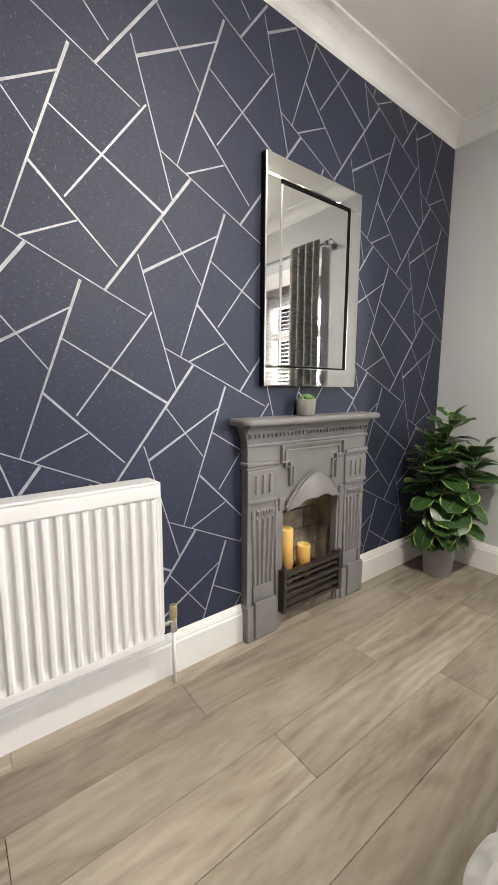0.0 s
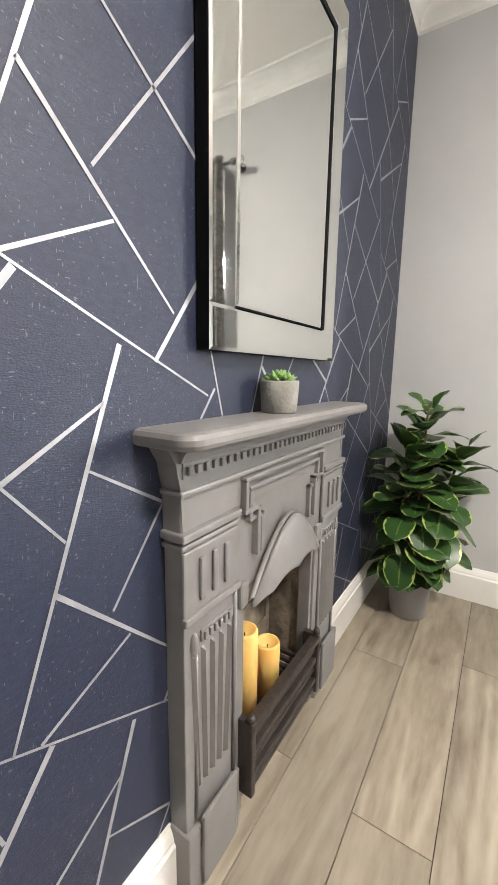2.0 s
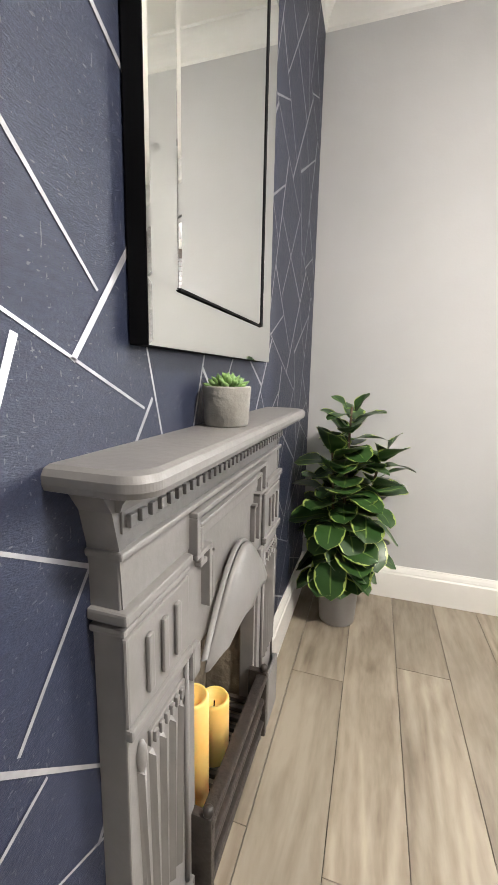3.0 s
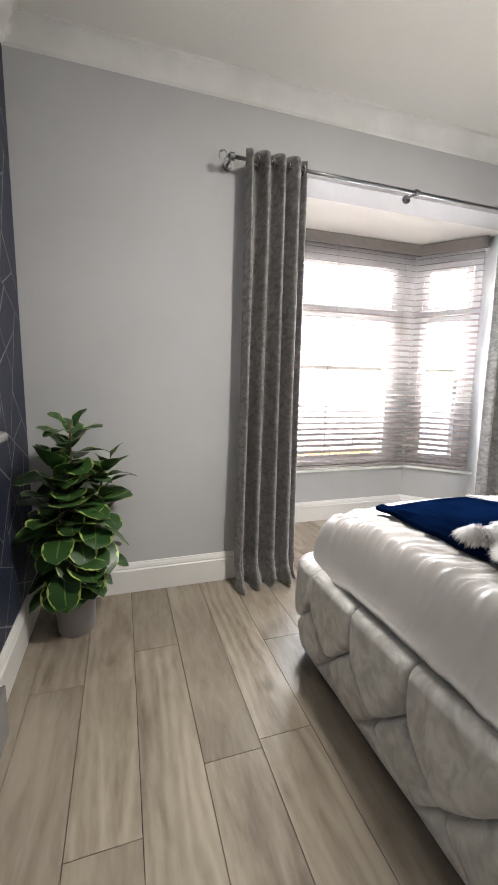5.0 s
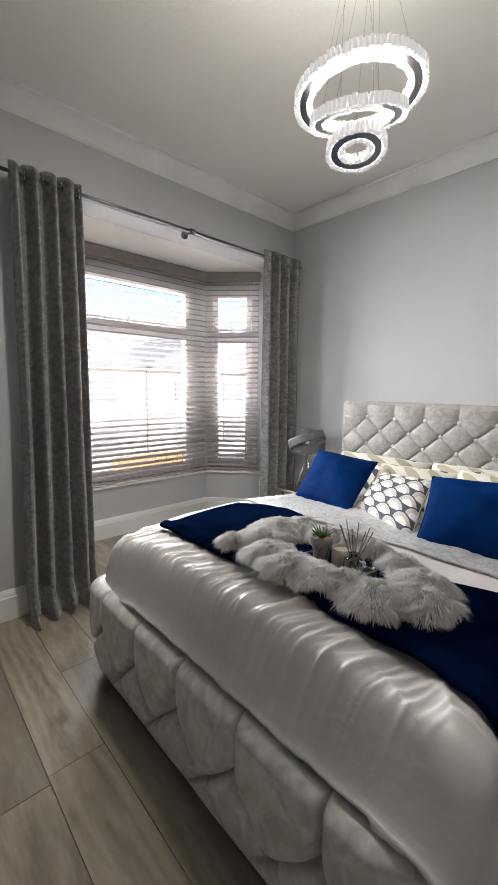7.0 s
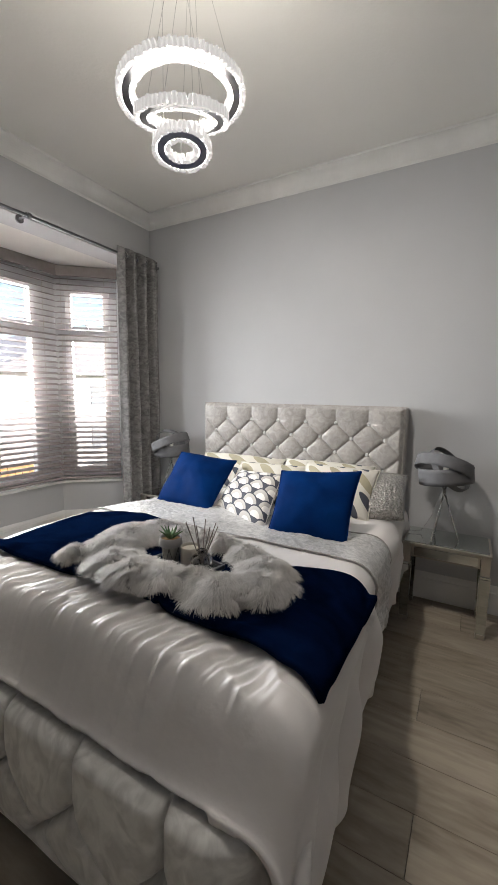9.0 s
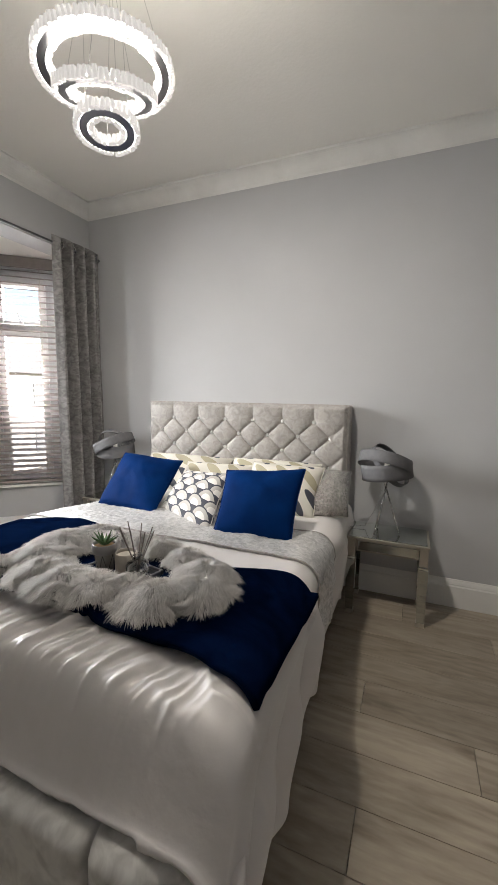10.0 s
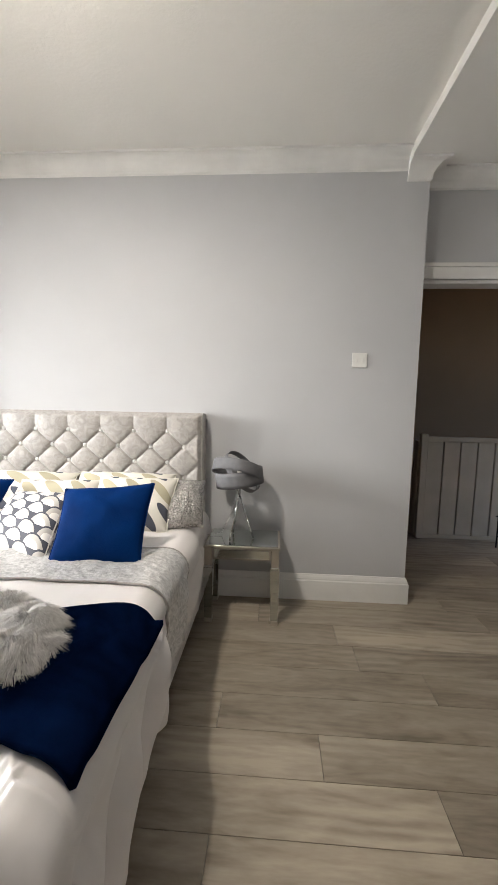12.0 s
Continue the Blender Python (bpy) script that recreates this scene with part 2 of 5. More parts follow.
def mix_colours(nt, fac, a, b):
    n = nt.nodes.new("ShaderNodeMix")
    n.data_type = "RGBA"
    nt.links.new(fac.s, n.inputs["Factor"])
    for sock, v in ((n.inputs[6], a), (n.inputs[7], b)):
        if isinstance(v, tuple):
            sock.default_value = (*v, 1)
        else:
            nt.links.new(v, sock)
    return n.outputs[2]


def scallop_material():
    """Fish-scale print: dark outlines, beige rings, cream hearts."""
    m = bpy.data.materials.new("scallop_print")
    m.use_nodes = True
    nt = m.node_tree
    p = nt.nodes["Principled BSDF"]
    p.inputs["Roughness"].default_value = 0.8
    u, v = uv_of(nt)
    u, v = u * 3.5, v * 3.5
    step = 0.5
    j = (v * (1 / step)).floor()

    def reach(row):
        shift = row.mod(2) * 0.5
        dx = (u + shift).frac() - 0.5
        dy = v - row * step
        return (dx * dx + dy * dy * 0.62).root()
    front, back = reach(j - 1), reach(j)
    use_front = front.less(0.5)
    d = front * use_front + back * (use_front * -1.0 + 1.0)
    ring = mix_colours(nt, d.less(0.44), (0.055, 0.058, 0.075), (0.46, 0.44, 0.405))
    heart = mix_colours(nt, d.less(0.27), ring, (0.74, 0.72, 0.68))
    nt.links.new(heart, p.inputs["Base Color"])
    return m


def leaf_print_material():
    """Cream cotton with dark and beige lens-shaped leaves."""
    m = bpy.data.materials.new("leaf_print")
    m.use_nodes = True
    nt = m.node_tree
    p = nt.nodes["Principled BSDF"]
    p.inputs["Roughness"].default_value = 0.8
    u, v = uv_of(nt)
    u, v = u * 3.2, v * 2.2
    col = (v.floor()).mod(2)
    a, b = (u + v * 0.5).frac() - 0.5, v.frac() - 0.5
    d = (a + b * 0.5) * (a + b * 0.5) * 9.0 + b * b * 2.4
    inside = d.less(0.62)
    tone = mix_colours(nt, col, (0.06, 0.065, 0.085), (0.40, 0.36, 0.25))
    nt.links.new(mix_colours(nt, inside, (0.66, 0.63, 0.56), tone), p.inputs["Base Color"])
    return m


def leaf_material():
    """Rubber-plant leaf: dark green heart, uneven yellow-green margin."""
    m = bpy.data.materials.new("variegated_leaf")
    m.use_nodes = True
    nt = m.node_tree
    p = nt.nodes["Principled BSDF"]
    p.inputs["Roughness"].default_value = 0.36
    u, v = uv_of(nt)
    co, n = nt.nodes.new("ShaderNodeTexCoord"), nt.nodes.new("ShaderNodeTexNoise")
    n.inputs["Scale"].default_value = 28
    nt.links.new(co.outputs["Object"], n.inputs["Vector"])
    edge = (u - 0.5).op("ABSOLUTE") * 2.0 + (Sum(nt, n.outputs[0]) - 0.5) * 0.55
    vein = (u - 0.5).op("ABSOLUTE").less(0.025)
    body = mix_colours(nt, edge.op("GREATER_THAN", 0.90), (0.028, 0.078, 0.019), (0.36, 0.46, 0.12))
    mid = mix_colours(nt, vein, body, (0.12, 0.20, 0.05))
    nt.links.new(mid, p.inputs["Base Color"])
    return m


def plank_material():
    """Grey-brown oak laminate, grain along x, each board its own tone."""
    m = bpy.data.materials.new("oak_laminate")
    m.use_nodes = True
    nt = m.node_tree
    p = nt.nodes["Principled BSDF"]
    co, info, mp = nt.nodes.new("ShaderNodeTexCoord"), nt.nodes.new("ShaderNodeObjectInfo"), nt.nodes.new("ShaderNodeMapping")
    mp.inputs["Scale"].default_value = (0.75, 3.6, 1)
    add = nt.nodes.new("ShaderNodeVectorMath")
    add.operation = "MULTIPLY_ADD"
    rnd = nt.nodes.new("ShaderNodeCombineXYZ")
    for i in range(3):
        nt.links.new(info.outputs["Random"], rnd.inputs[i])
    nt.links.new(rnd.outputs[0], add.inputs[0])
    add.inputs[1].default_value = (31, 17, 9)
    nt.links.new(co.outputs["Object"], add.inputs[2])
    nt.links.new(add.outputs[0], mp.inputs["Vector"])
    grain, blot, fine = (nt.nodes.new("ShaderNodeTexNoise") for _ in range(3))
    grain.inputs["Scale"].default_value, grain.inputs["Detail"].default_value, grain.inputs["Distortion"].default_value = 3.2, 6, 1.6
    blot.inputs["Scale"].default_value, blot.inputs["Detail"].default_value = 1.3, 3
    fine.inputs["Scale"].default_value, fine.inputs["Detail"].default_value = 22, 5
    for n in (grain, blot, fine):
        nt.links.new(mp.outputs[0], n.inputs["Vector"])
    patch = nt.nodes.new("ShaderNodeTexNoise")
    patch.inputs["Scale"].default_value = 0.9
    nt.links.new(add.outputs[0], patch.inputs["Vector"])
    knot, km = nt.nodes.new("ShaderNodeTexNoise"), nt.nodes.new("ShaderNodeMapping")
    km.inputs["Scale"].default_value = (1.6, 3.4, 1)
    knot.inputs["Scale"].default_value, knot.inputs["Detail"].default_value = 3.0, 1
    nt.links.new(add.outputs[0], km.inputs["Vector"])
    nt.links.new(km.outputs[0], knot.inputs["Vector"])
    wave = nt.nodes.new("ShaderNodeTexWave")
    wave.wave_type, wave.bands_direction = "RINGS", "Y"
    wave.inputs["Scale"].default_value, wave.inputs["Distortion"].default_value, wave.inputs["Detail"].default_value = 1.9, 14, 3
    wave.inputs["Detail Scale"].default_value = 0.7
    nt.links.new(mp.outputs[0], wave.inputs["Vector"])
    mixed = Sum(nt, grain.outputs[0]) * 0.34 + Sum(nt, blot.outputs[0]) * 0.46 + Sum(nt, wave.outputs[0]) * (Sum(nt, patch.outputs[0]) - 0.42).op("MAXIMUM", 0.0) * 0.5 + (Sum(nt, fine.outputs[0]) - 0.5) * 0.16 + 0.07 - (Sum(nt, knot.outputs[0]) - 0.66).op("MAXIMUM", 0.0) * 0.8
    ramp = nt.nodes.new("ShaderNodeValToRGB")
    e = ramp.color_ramp.elements
    e[0].position, e[0].color = 0.33, (0.168, 0.135, 0.100, 1)
    e[1].position, e[1].color = 0.62, (0.41, 0.354, 0.28, 1)
    mid = e.new(0.48)
    mid.color = (0.302, 0.255, 0.198, 1)
    nt.links.new(mixed.s, ramp.inputs[0])
    hsv, rng = nt.nodes.new("ShaderNodeHueSaturation"), nt.nodes.new("ShaderNodeMapRange")
    rng.inputs[3].default_value, rng.inputs[4].default_value = 0.82, 1.14
    nt.links.new(info.outputs["Random"], rng.inputs[0])
    nt.links.new(rng.outputs[0], hsv.inputs["Value"])
    nt.links.new(ramp.outputs[0], hsv.inputs["Color"])
    nt.links.new(hsv.outputs[0], p.inputs["Base Color"])
    p.inputs["Roughness"].default_value = 0.42
    b = nt.nodes.new("ShaderNodeBump")
    b.inputs["Strength"].default_value, b.inputs["Distance"].default_value = 0.25, 0.003
    nt.links.new(mixed.s, b.inputs["Height"])
    nt.links.new(b.outputs[0], p.inputs["Normal"])
    return m


SCALLOP, LEAF_PRINT, LEAF, PLANK = scallop_material(), leaf_print_material(), leaf_material(), plank_material()


# ---- building helpers ----
def part(name, bm, material, parent=None, label="", smooth=False, loc=None):
    """Links a bmesh as one mesh object under a thing or a part."""
    me = bpy.data.meshes.new(name)
    bm.normal_update()
    bm.to_mesh(me)
    bm.free()
    me.materials.append(material)
    if smooth:
        for poly in me.polygons:
            poly.use_smooth = True
    ob = new(name, me)
    if parent:
        ob.parent = parent
    if loc:
        ob.location = loc
    return tagged(ob, label)


def thing(name, x, y, z, label, category, group="", turn=0):
    ob = new(name)
    ob.matrix_world = pose(x, y, z, 0, 0, turn)
    ob.empty_display_size = 0.1
    return tagged(ob, label, category, group)


def structure(name, bm, material, label, smooth=False):
    return tagged(part(name, bm, material, None, "", smooth), label, "", "", "structure")


def box(bm, x0, x1, y0, y1, z0, z1, bevel=0.0):
    r = bmesh.ops.create_cube(bm, size=1, matrix=Matrix.Translation(((x0 + x1) / 2, (y0 + y1) / 2, (z0 + z1) / 2)) @ Matrix.Diagonal((abs(x1 - x0), abs(y1 - y0), abs(z1 - z0), 1)))
    if bevel:
        edges = {e for v in r["verts"] for e in v.link_edges}
        bmesh.ops.bevel(bm, geom=list(edges), offset=bevel, segments=2, affect="EDGES", profile=0.6)
    return bm


def boxed(*args, **kw):
    return box(bmesh.new(), *args, **kw)


def rod(bm, a, b, r, r2=None, seg=10):
    a, b = Vector(a), Vector(b)
    d = b - a
    m = Matrix.Translation((a + b) / 2) @ d.to_track_quat("Z", "Y").to_matrix().to_4x4()
    bmesh.ops.create_cone(bm, cap_ends=True, segments=seg, radius1=r, radius2=r if r2 is None else r2, depth=d.length, matrix=m)
    return bm


def lathe(bm, profile, seg=28, cx=0, cy=0):
    """Turns a profile of (radius, z) round the z axis."""
    rings = []
    for r, z in profile:
        rings.append([bm.verts.new((cx + r * math.cos(2 * math.pi * i / seg), cy + r * math.sin(2 * math.pi * i / seg), z)) for i in range(seg)])
    for a, b in zip(rings, rings[1:]):
        for i in range(seg):
            bm.faces.new((a[i], a[(i + 1) % seg], b[(i + 1) % seg], b[i]))
    return bm


def grid(bm, nu, nv, f, uv=False, closed=False):
    """A sheet f(u, v), with u and v from 0 to 1."""
    vs = [[bm.verts.new(f(i / nu, j / nv)) for j in range(nv + 1)] for i in range(nu + (0 if closed else 1))]
    layer = bm.loops.layers.uv.verify() if uv else None
    n = len(vs)
    for i in range(nu):
        for j in range(nv):
            face = bm.faces.new((vs[i][j], vs[(i + 1) % n][j], vs[(i + 1) % n][j + 1], vs[i][j + 1]))
            if uv:
                for loop, (a, b) in zip(face.loops, ((i, j), (i + 1, j), (i + 1, j + 1), (i, j + 1))):
                    loop[layer].uv = (a / nu, b / nv)
    return bm


def extrude_profile(bm, profile, a, b, out, up=(0, 0, 1), trim=(0, 0)):
    """A closed profile of (out, up) pairs run from a to b; trim shifts the ends with the profile's out (mitres)."""
    a, b, out, up = Vector(a), Vector(b), Vector(out), Vector(up)
    way = (b - a).normalized()
    e1 = [bm.verts.new(a + out * o + up * u + way * (o * trim[0])) for o, u in profile]
    e2 = [bm.verts.new(b + out * o + up * u - way * (o * trim[1])) for o, u in profile]
    n = len(profile)
    for i in range(n):
        bm.faces.new((e1[i], e1[(i + 1) % n], e2[(i + 1) % n], e2[i]))
    bm.faces.new(e1[::-1])
    bm.faces.new(e2)
    bmesh.ops.recalc_face_normals(bm, faces=bm.faces)
    return bm


def nz(x, y, z=0.0, s=1.0):
    return noise.noise(Vector((x * s, y * s, z * s)))


def smooth(a, b, x):
    t = min(1, max(0, (x - a) / (b - a)))
    return t * t * (3 - 2 * t)


def solid(ob, thickness, offset=-1):
    md = ob.modifiers.new("thickness", "SOLIDIFY")
    md.thickness, md.offset = thickness, offset
    return ob


# ---- the room ----
N, E, S, WEST = 2.168, 3.08, -1.0, -1.75       # inner faces of the walls
CEIL, COVE, SKIRT = 2.638, 0.097, 0.165
STEP_X, DOOR_Y, DROP_X = -0.242, -1.1, -0.118                   # the wall steps back towards the door
BAY_X, BAY_L, BAY_R, BAY_IN = 3.86, 0.87, -0.67, 3.47
OPEN_L, OPEN_R, HEAD, SILL = 1.05, -0.88, 2.255, 0.445

bm = boxed(WEST - 0.15, 1.638, N, N + 0.15, 0, 2.9)
box(bm, 2.098, E + 0.2, N, N + 0.15, 0, 2.9)
box(bm, 1.638, 2.098, N, N + 0.15, 0.75, 2.9)
structure("wall_north", bm, NAVY_PAPER, "feature wall in navy textured wallpaper with silver lines")
bm = boxed(E, E + 0.2, OPEN_L, N, 0, 2.9)
box(bm, E, E + 0.2, S - 0.15, OPEN_R, 0, 2.9)
box(bm, E, E + 0.2, OPEN_R, OPEN_L, HEAD, 2.9)
structure("wall_east", bm, GREY_WALL, "pale grey painted wall with the bay window opening")
structure("wall_south", boxed(STEP_X, E, S - 0.15, S, 0, 2.9), GREY_WALL, "pale grey painted wall behind the bed")
bm = boxed(WEST - 0.15, -1.12, DOOR_Y - 0.12, DOOR_Y, 0, 2.9)
box(bm, -1.12, STEP_X - 0.002, DOOR_Y - 0.12, DOOR_Y, 1.985, 2.9)
box(bm, -0.258, STEP_X - 0.002, DOOR_Y - 0.12, DOOR_Y, 0, 1.985)
structure("wall_door", bm, GREY_WALL, "grey painted wall with an open doorway to the landing")
structure("wall_west", boxed(WEST - 0.15, WEST, DOOR_Y, N, 0, 2.9), GREY_WALL, "plain grey painted end wall")
structure("ceiling", boxed(DROP_X, E, S, N, CEIL, CEIL + 0.2), CEILING, "off-white painted plaster ceiling")
structure("ceiling_lower", boxed(WEST, DROP_X, DOOR_Y, N, CEIL - 0.055, CEIL + 0.2), CEILING, "slightly lower off-white ceiling beside the door")
structure("ceiling_bay", boxed(E + 0.201, 4.15, -1.3, 1.5, HEAD + 0.035, HEAD + 0.25), CEILING, "white ceiling of the bay")

# coving, with a bead along its upper edge
prof = [(0, 0)] + [(0.010 + 0.064 * (1 - math.cos(a)), 0.010 + 0.075 * math.sin(a)) for a in [i * math.pi / 16 for i in range(9)]] + [(0.086, 0.085), (0.086, 0.097), (0, 0.097)]
zc = CEIL - 0.097
for name, a, b, out, tr in (("coving_north", (DROP_X, N, zc), (E, N, zc), (0, -1, 0), (0, 1)),
                            ("coving_east", (E, N, zc), (E, S, zc), (-1, 0, 0), (1, 1)),
                            ("coving_south", (E, S, zc), (DROP_X, S, zc), (0, 1, 0), (1, 0)),
                            ("coving_end", (DROP_X, S, zc - 0.055), (STEP_X, S, zc - 0.055), (0, 1, 0), (0, -1)),
                            ("coving_return", (STEP_X, S, zc - 0.055), (STEP_X, DOOR_Y, zc - 0.055), (-1, 0, 0), (-1, 1)),
                            ("coving_door", (STEP_X, DOOR_Y, zc - 0.055), (WEST, DOOR_Y, zc - 0.055), (0, 1, 0), (0, 1))):
    structure(name, extrude_profile(bmesh.new(), prof, a, b, out, trim=tr), COVING, "white plaster coving")

# skirting boards
sk = [(0, 0), (0.021, 0), (0.021, 0.125), (0.016, 0.132), (0.016, 0.138), (0.012, 0.150), (0.007, 0.160), (0.005, SKIRT), (0, SKIRT)]
for name, a, b, out, tr in (("baseboard_north", (WEST, N, 0), (1.472, N, 0), (0, -1, 0), (0, 0)), ("baseboard_north", (2.268, N, 0), (E, N, 0), (0, -1, 0), (0, 1)),
                            ("baseboard_east", (E, N, 0), (E, OPEN_L, 0), (-1, 0, 0), (1, -1)), ("baseboard_south", (E, S, 0), (STEP_X, S, 0), (0, 1, 0), (1, -1)),
                            ("baseboard_return", (STEP_X, S, 0), (STEP_X, DOOR_Y, 0), (-1, 0, 0), (-1, 0)),
                            ("baseboard_bay", (BAY_X, BAY_L, 0), (BAY_X, BAY_R, 0), (-1, 0, 0), (0.45, 0.45)),
                            ("baseboard_bay", (BAY_X, BAY_R, 0), (BAY_IN, -1.025, 0), (-0.67, 0.74, 0), (0.45, 0)),
                            ("baseboard_bay", (BAY_IN, 1.225, 0), (BAY_X, BAY_L, 0), (-0.67, -0.74, 0), (0, 0.45))):
    structure(name, extrude_profile(bmesh.new(), sk, a, b, out, trim=tr), WHITE, "white painted moulded skirting board")

# wallpaper: one half-drop motif of crossing silver lines, 0.53 m wide and 0.64 m high
MOTIF = (
    (1.394, 1.750, 1.199, 1.217, 9, 4), (1.250, 1.827, 0.935, 1.409, 10, 8), (1.049, 1.541, 1.178, 1.104, 4, 5), (1.064, 1.487, 1.362, 1.666, 10, 5),
    (1.093, 1.362, 0.832, 1.019, 6, 5), (0.803, 1.252, 1.145, 1.051, 4, 9), (1.137, 1.246, 1.601, 1.030, 4, 4), (1.138, 1.671, 1.290, 1.479, 4, 4),
    (1.271, 1.409, 1.510, 1.171, 8, 4), (1.235, 1.203, 1.393, 1.280, 6, 5))
rngp = random.Random(5)
vs, fs = [], []
for i in range(-6, 4):
    for j in range(-5, 5):
        ou, ov = i * 0.5295, i * 0.3185 + j * 0.637 
        for u0, v0, u1, v1, w0, w1 in MOTIF:
            a, b = Vector((u0 + ou, v0 + ov)), Vector((u1 + ou, v1 + ov))
            # clip to the wall
            lo, hi = 0.0, 1.0
            for k, (mn, mx) in enumerate(((WEST, E - 0.004), (SKIRT - 0.01, CEIL - 0.105))):
                d = b[k] - a[k]
                t0, t1 = sorted(((mn - a[k]) / d, (mx - a[k]) / d))
                lo, hi = max(lo, t0), min(hi, t1)
            if lo >= hi - 0.02:
                continue
            p, q = a.lerp(b, lo), a.lerp(b, hi)
            n = (q - p).normalized().orthogonal() * 0.0005
            wa, wb = w0 + (w1 - w0) * lo, w0 + (w1 - w0) * hi
            for c in range(24):
                s0, s1 = p.lerp(q, c / 24), p.lerp(q, (c + 1) / 24)
                if 1.56 < s0.x < 2.18 and s0.y < 0.9:
                    continue                    # behind the fireplace
                w2, w3 = wa + (wb - wa) * c / 24, wa + (wb - wa) * (c + 1) / 24
                k = len(vs)
                for pt in (s0 + n * w2, s0 - n * w2, s1 - n * w3, s1 + n * w3):
                    vs.append((pt[0], N - 0.0012, pt[1]))
                fs.append((k, k + 1, k + 2, k + 3))
me = bpy.data.meshes.new("wallpaper_lines")
me.from_pydata(vs, [], fs)
me.materials.append(SILVER_LINE)
lines = tagged(new("wallpaper_lines", me), "silver foil lines of the wallpaper", "", "", "stuff")
lines.parent = bpy.data.objects["wall_north"]

# ---- bay window ----
bm = boxed(BAY_X, BAY_X + 0.2, BAY_R - 0.1, BAY_L + 0.1, 0, SILL)
box(bm, BAY_X - 0.02, BAY_X + 0.2, BAY_R - 0.1, BAY_L + 0.1, HEAD + 0.03, 2.9)


def slab(bm, a, b, depth, z0, z1, back=0.0):
    """An upright slab from plan point a to b, its face on that line and its body to the right of the way."""
    a, b = Vector((*a, 0)), Vector((*b, 0))
    w = (b - a).normalized()
    n = Vector((w.y, -w.x, 0))
    pts = [a + n * back, b + n * back, b + n * (back + depth), a + n * (back + depth)]
    lo = [bm.verts.new((p.x, p.y, z0)) for p in pts]
    hi = [bm.verts.new((p.x, p.y, z1)) for p in pts]
    for i in range(4):
        bm.faces.new((lo[i], lo[(i + 1) % 4], hi[(i + 1) % 4], hi[i]))
    bm.faces.new(lo[::-1])
    bm.faces.new(hi)
    return bm


CR = ((BAY_IN, -1.025), (BAY_X, BAY_R))
CL = ((BAY_X, BAY_L), (BAY_IN, 1.225))
FR = ((BAY_X, BAY_R), (BAY_X, BAY_L))
for c in (CR, CL):
    slab(bm, *c, 0.2, 0, SILL)
    slab(bm, *c, 0.2, HEAD + 0.03, 2.9)
box(bm, E + 0.2, BAY_IN + 0.14, -1.2, -1.025, 0, 2.9)
box(bm, E + 0.2, BAY_IN + 0.14, 1.225, 1.4, 0, 2.9)
bmesh.ops.recalc_face_normals(bm, faces=bm.faces)
structure("wall_bay", bm, GREY_WALL, "pale grey painted bay walls below the windows")


def local(a, b):
    """Pose of a window facet: x along it from a to b, y outwards, z up."""
    a, b = Vector((*a, 0)), Vector((*b, 0))
    w = (b - a).normalized()
    return Matrix.Translation(a) @ Matrix(((w.x, w.y, 0, 0), (w.y, -w.x, 0, 0), (0, 0, 1, 0), (0, 0, 0, 1))), (b - a).length


def casement(name, facet, x0, x1):
    """White framed window with a fanlight above a transom, from x0 to x1 along its facet."""
    m, length = local(*facet)
    w = tagged(new(name), "white plastic framed window with a fanlight", "window", "", "structure")
    w.matrix_world = m
    y0, y1, top = 0.03, 0.10, HEAD + 0.03
    fr = bmesh.new()
    box(fr, -0.06, x0 - 0.035, y0, y1, SILL, top)
    box(fr, x1 + 0.035, length + 0.06, y0, y1, SILL, top)
    box(fr, x0 - 0.035, x1 + 0.035, y0, y1, SILL, SILL + 0.06)
    box(fr, x0 - 0.035, x1 + 0.035, y0, y1, 2.11, top)
    box(fr, x0 - 0.035, x1 + 0.035, y0, y1, 1.715, 1.765)
    part("window_frame", fr, UPVC, w, "white plastic frame")
    for z0, z1 in ((SILL + 0.06, 1.715), (1.765, 2.11)):
        sash = bmesh.new()
        for args in ((x0 - 0.03, x0 + 0.02, z0, z1), (x1 - 0.02, x1 + 0.03, z0, z1), (x0 + 0.02, x1 - 0.02, z0, z0 + 0.035), (x0 + 0.02, x1 - 0.02, z1 - 0.035, z1)):
            box(sash, args[0], args[1], y0 - 0.012, y1 - 0.02, args[2], args[3], 0.004)
        part("sash", sash, UPVC, w)
        g = part("pane", boxed(x0 + 0.02, x1 - 0.02, y0 + 0.03, y0 + 0.036, z0 + 0.035, z1 - 0.035), PANE, w, "clear glass pane")
        g.visible_shadow = False
    hd = boxed((x0 + x1) / 2 - 0.012, (x0 + x1) / 2 + 0.012, y0 - 0.035, y0 - 0.012, 1.77, 1.80, 0.004)
    rod(hd, ((x0 + x1) / 2, y0 - 0.03, 1.785), ((x0 + x1) / 2 + 0.02, y0 - 0.04, 1.86), 0.006)
    part("handle", hd, UPVC, w, "small white window latch")
    return w


LF = BAY_L - BAY_R
casement("window_1", FR, 0.195, LF - 0.195)
casement("window_2", CR, 0.125, 0.425)
casement("window_3", CL, 0.125, 0.425)

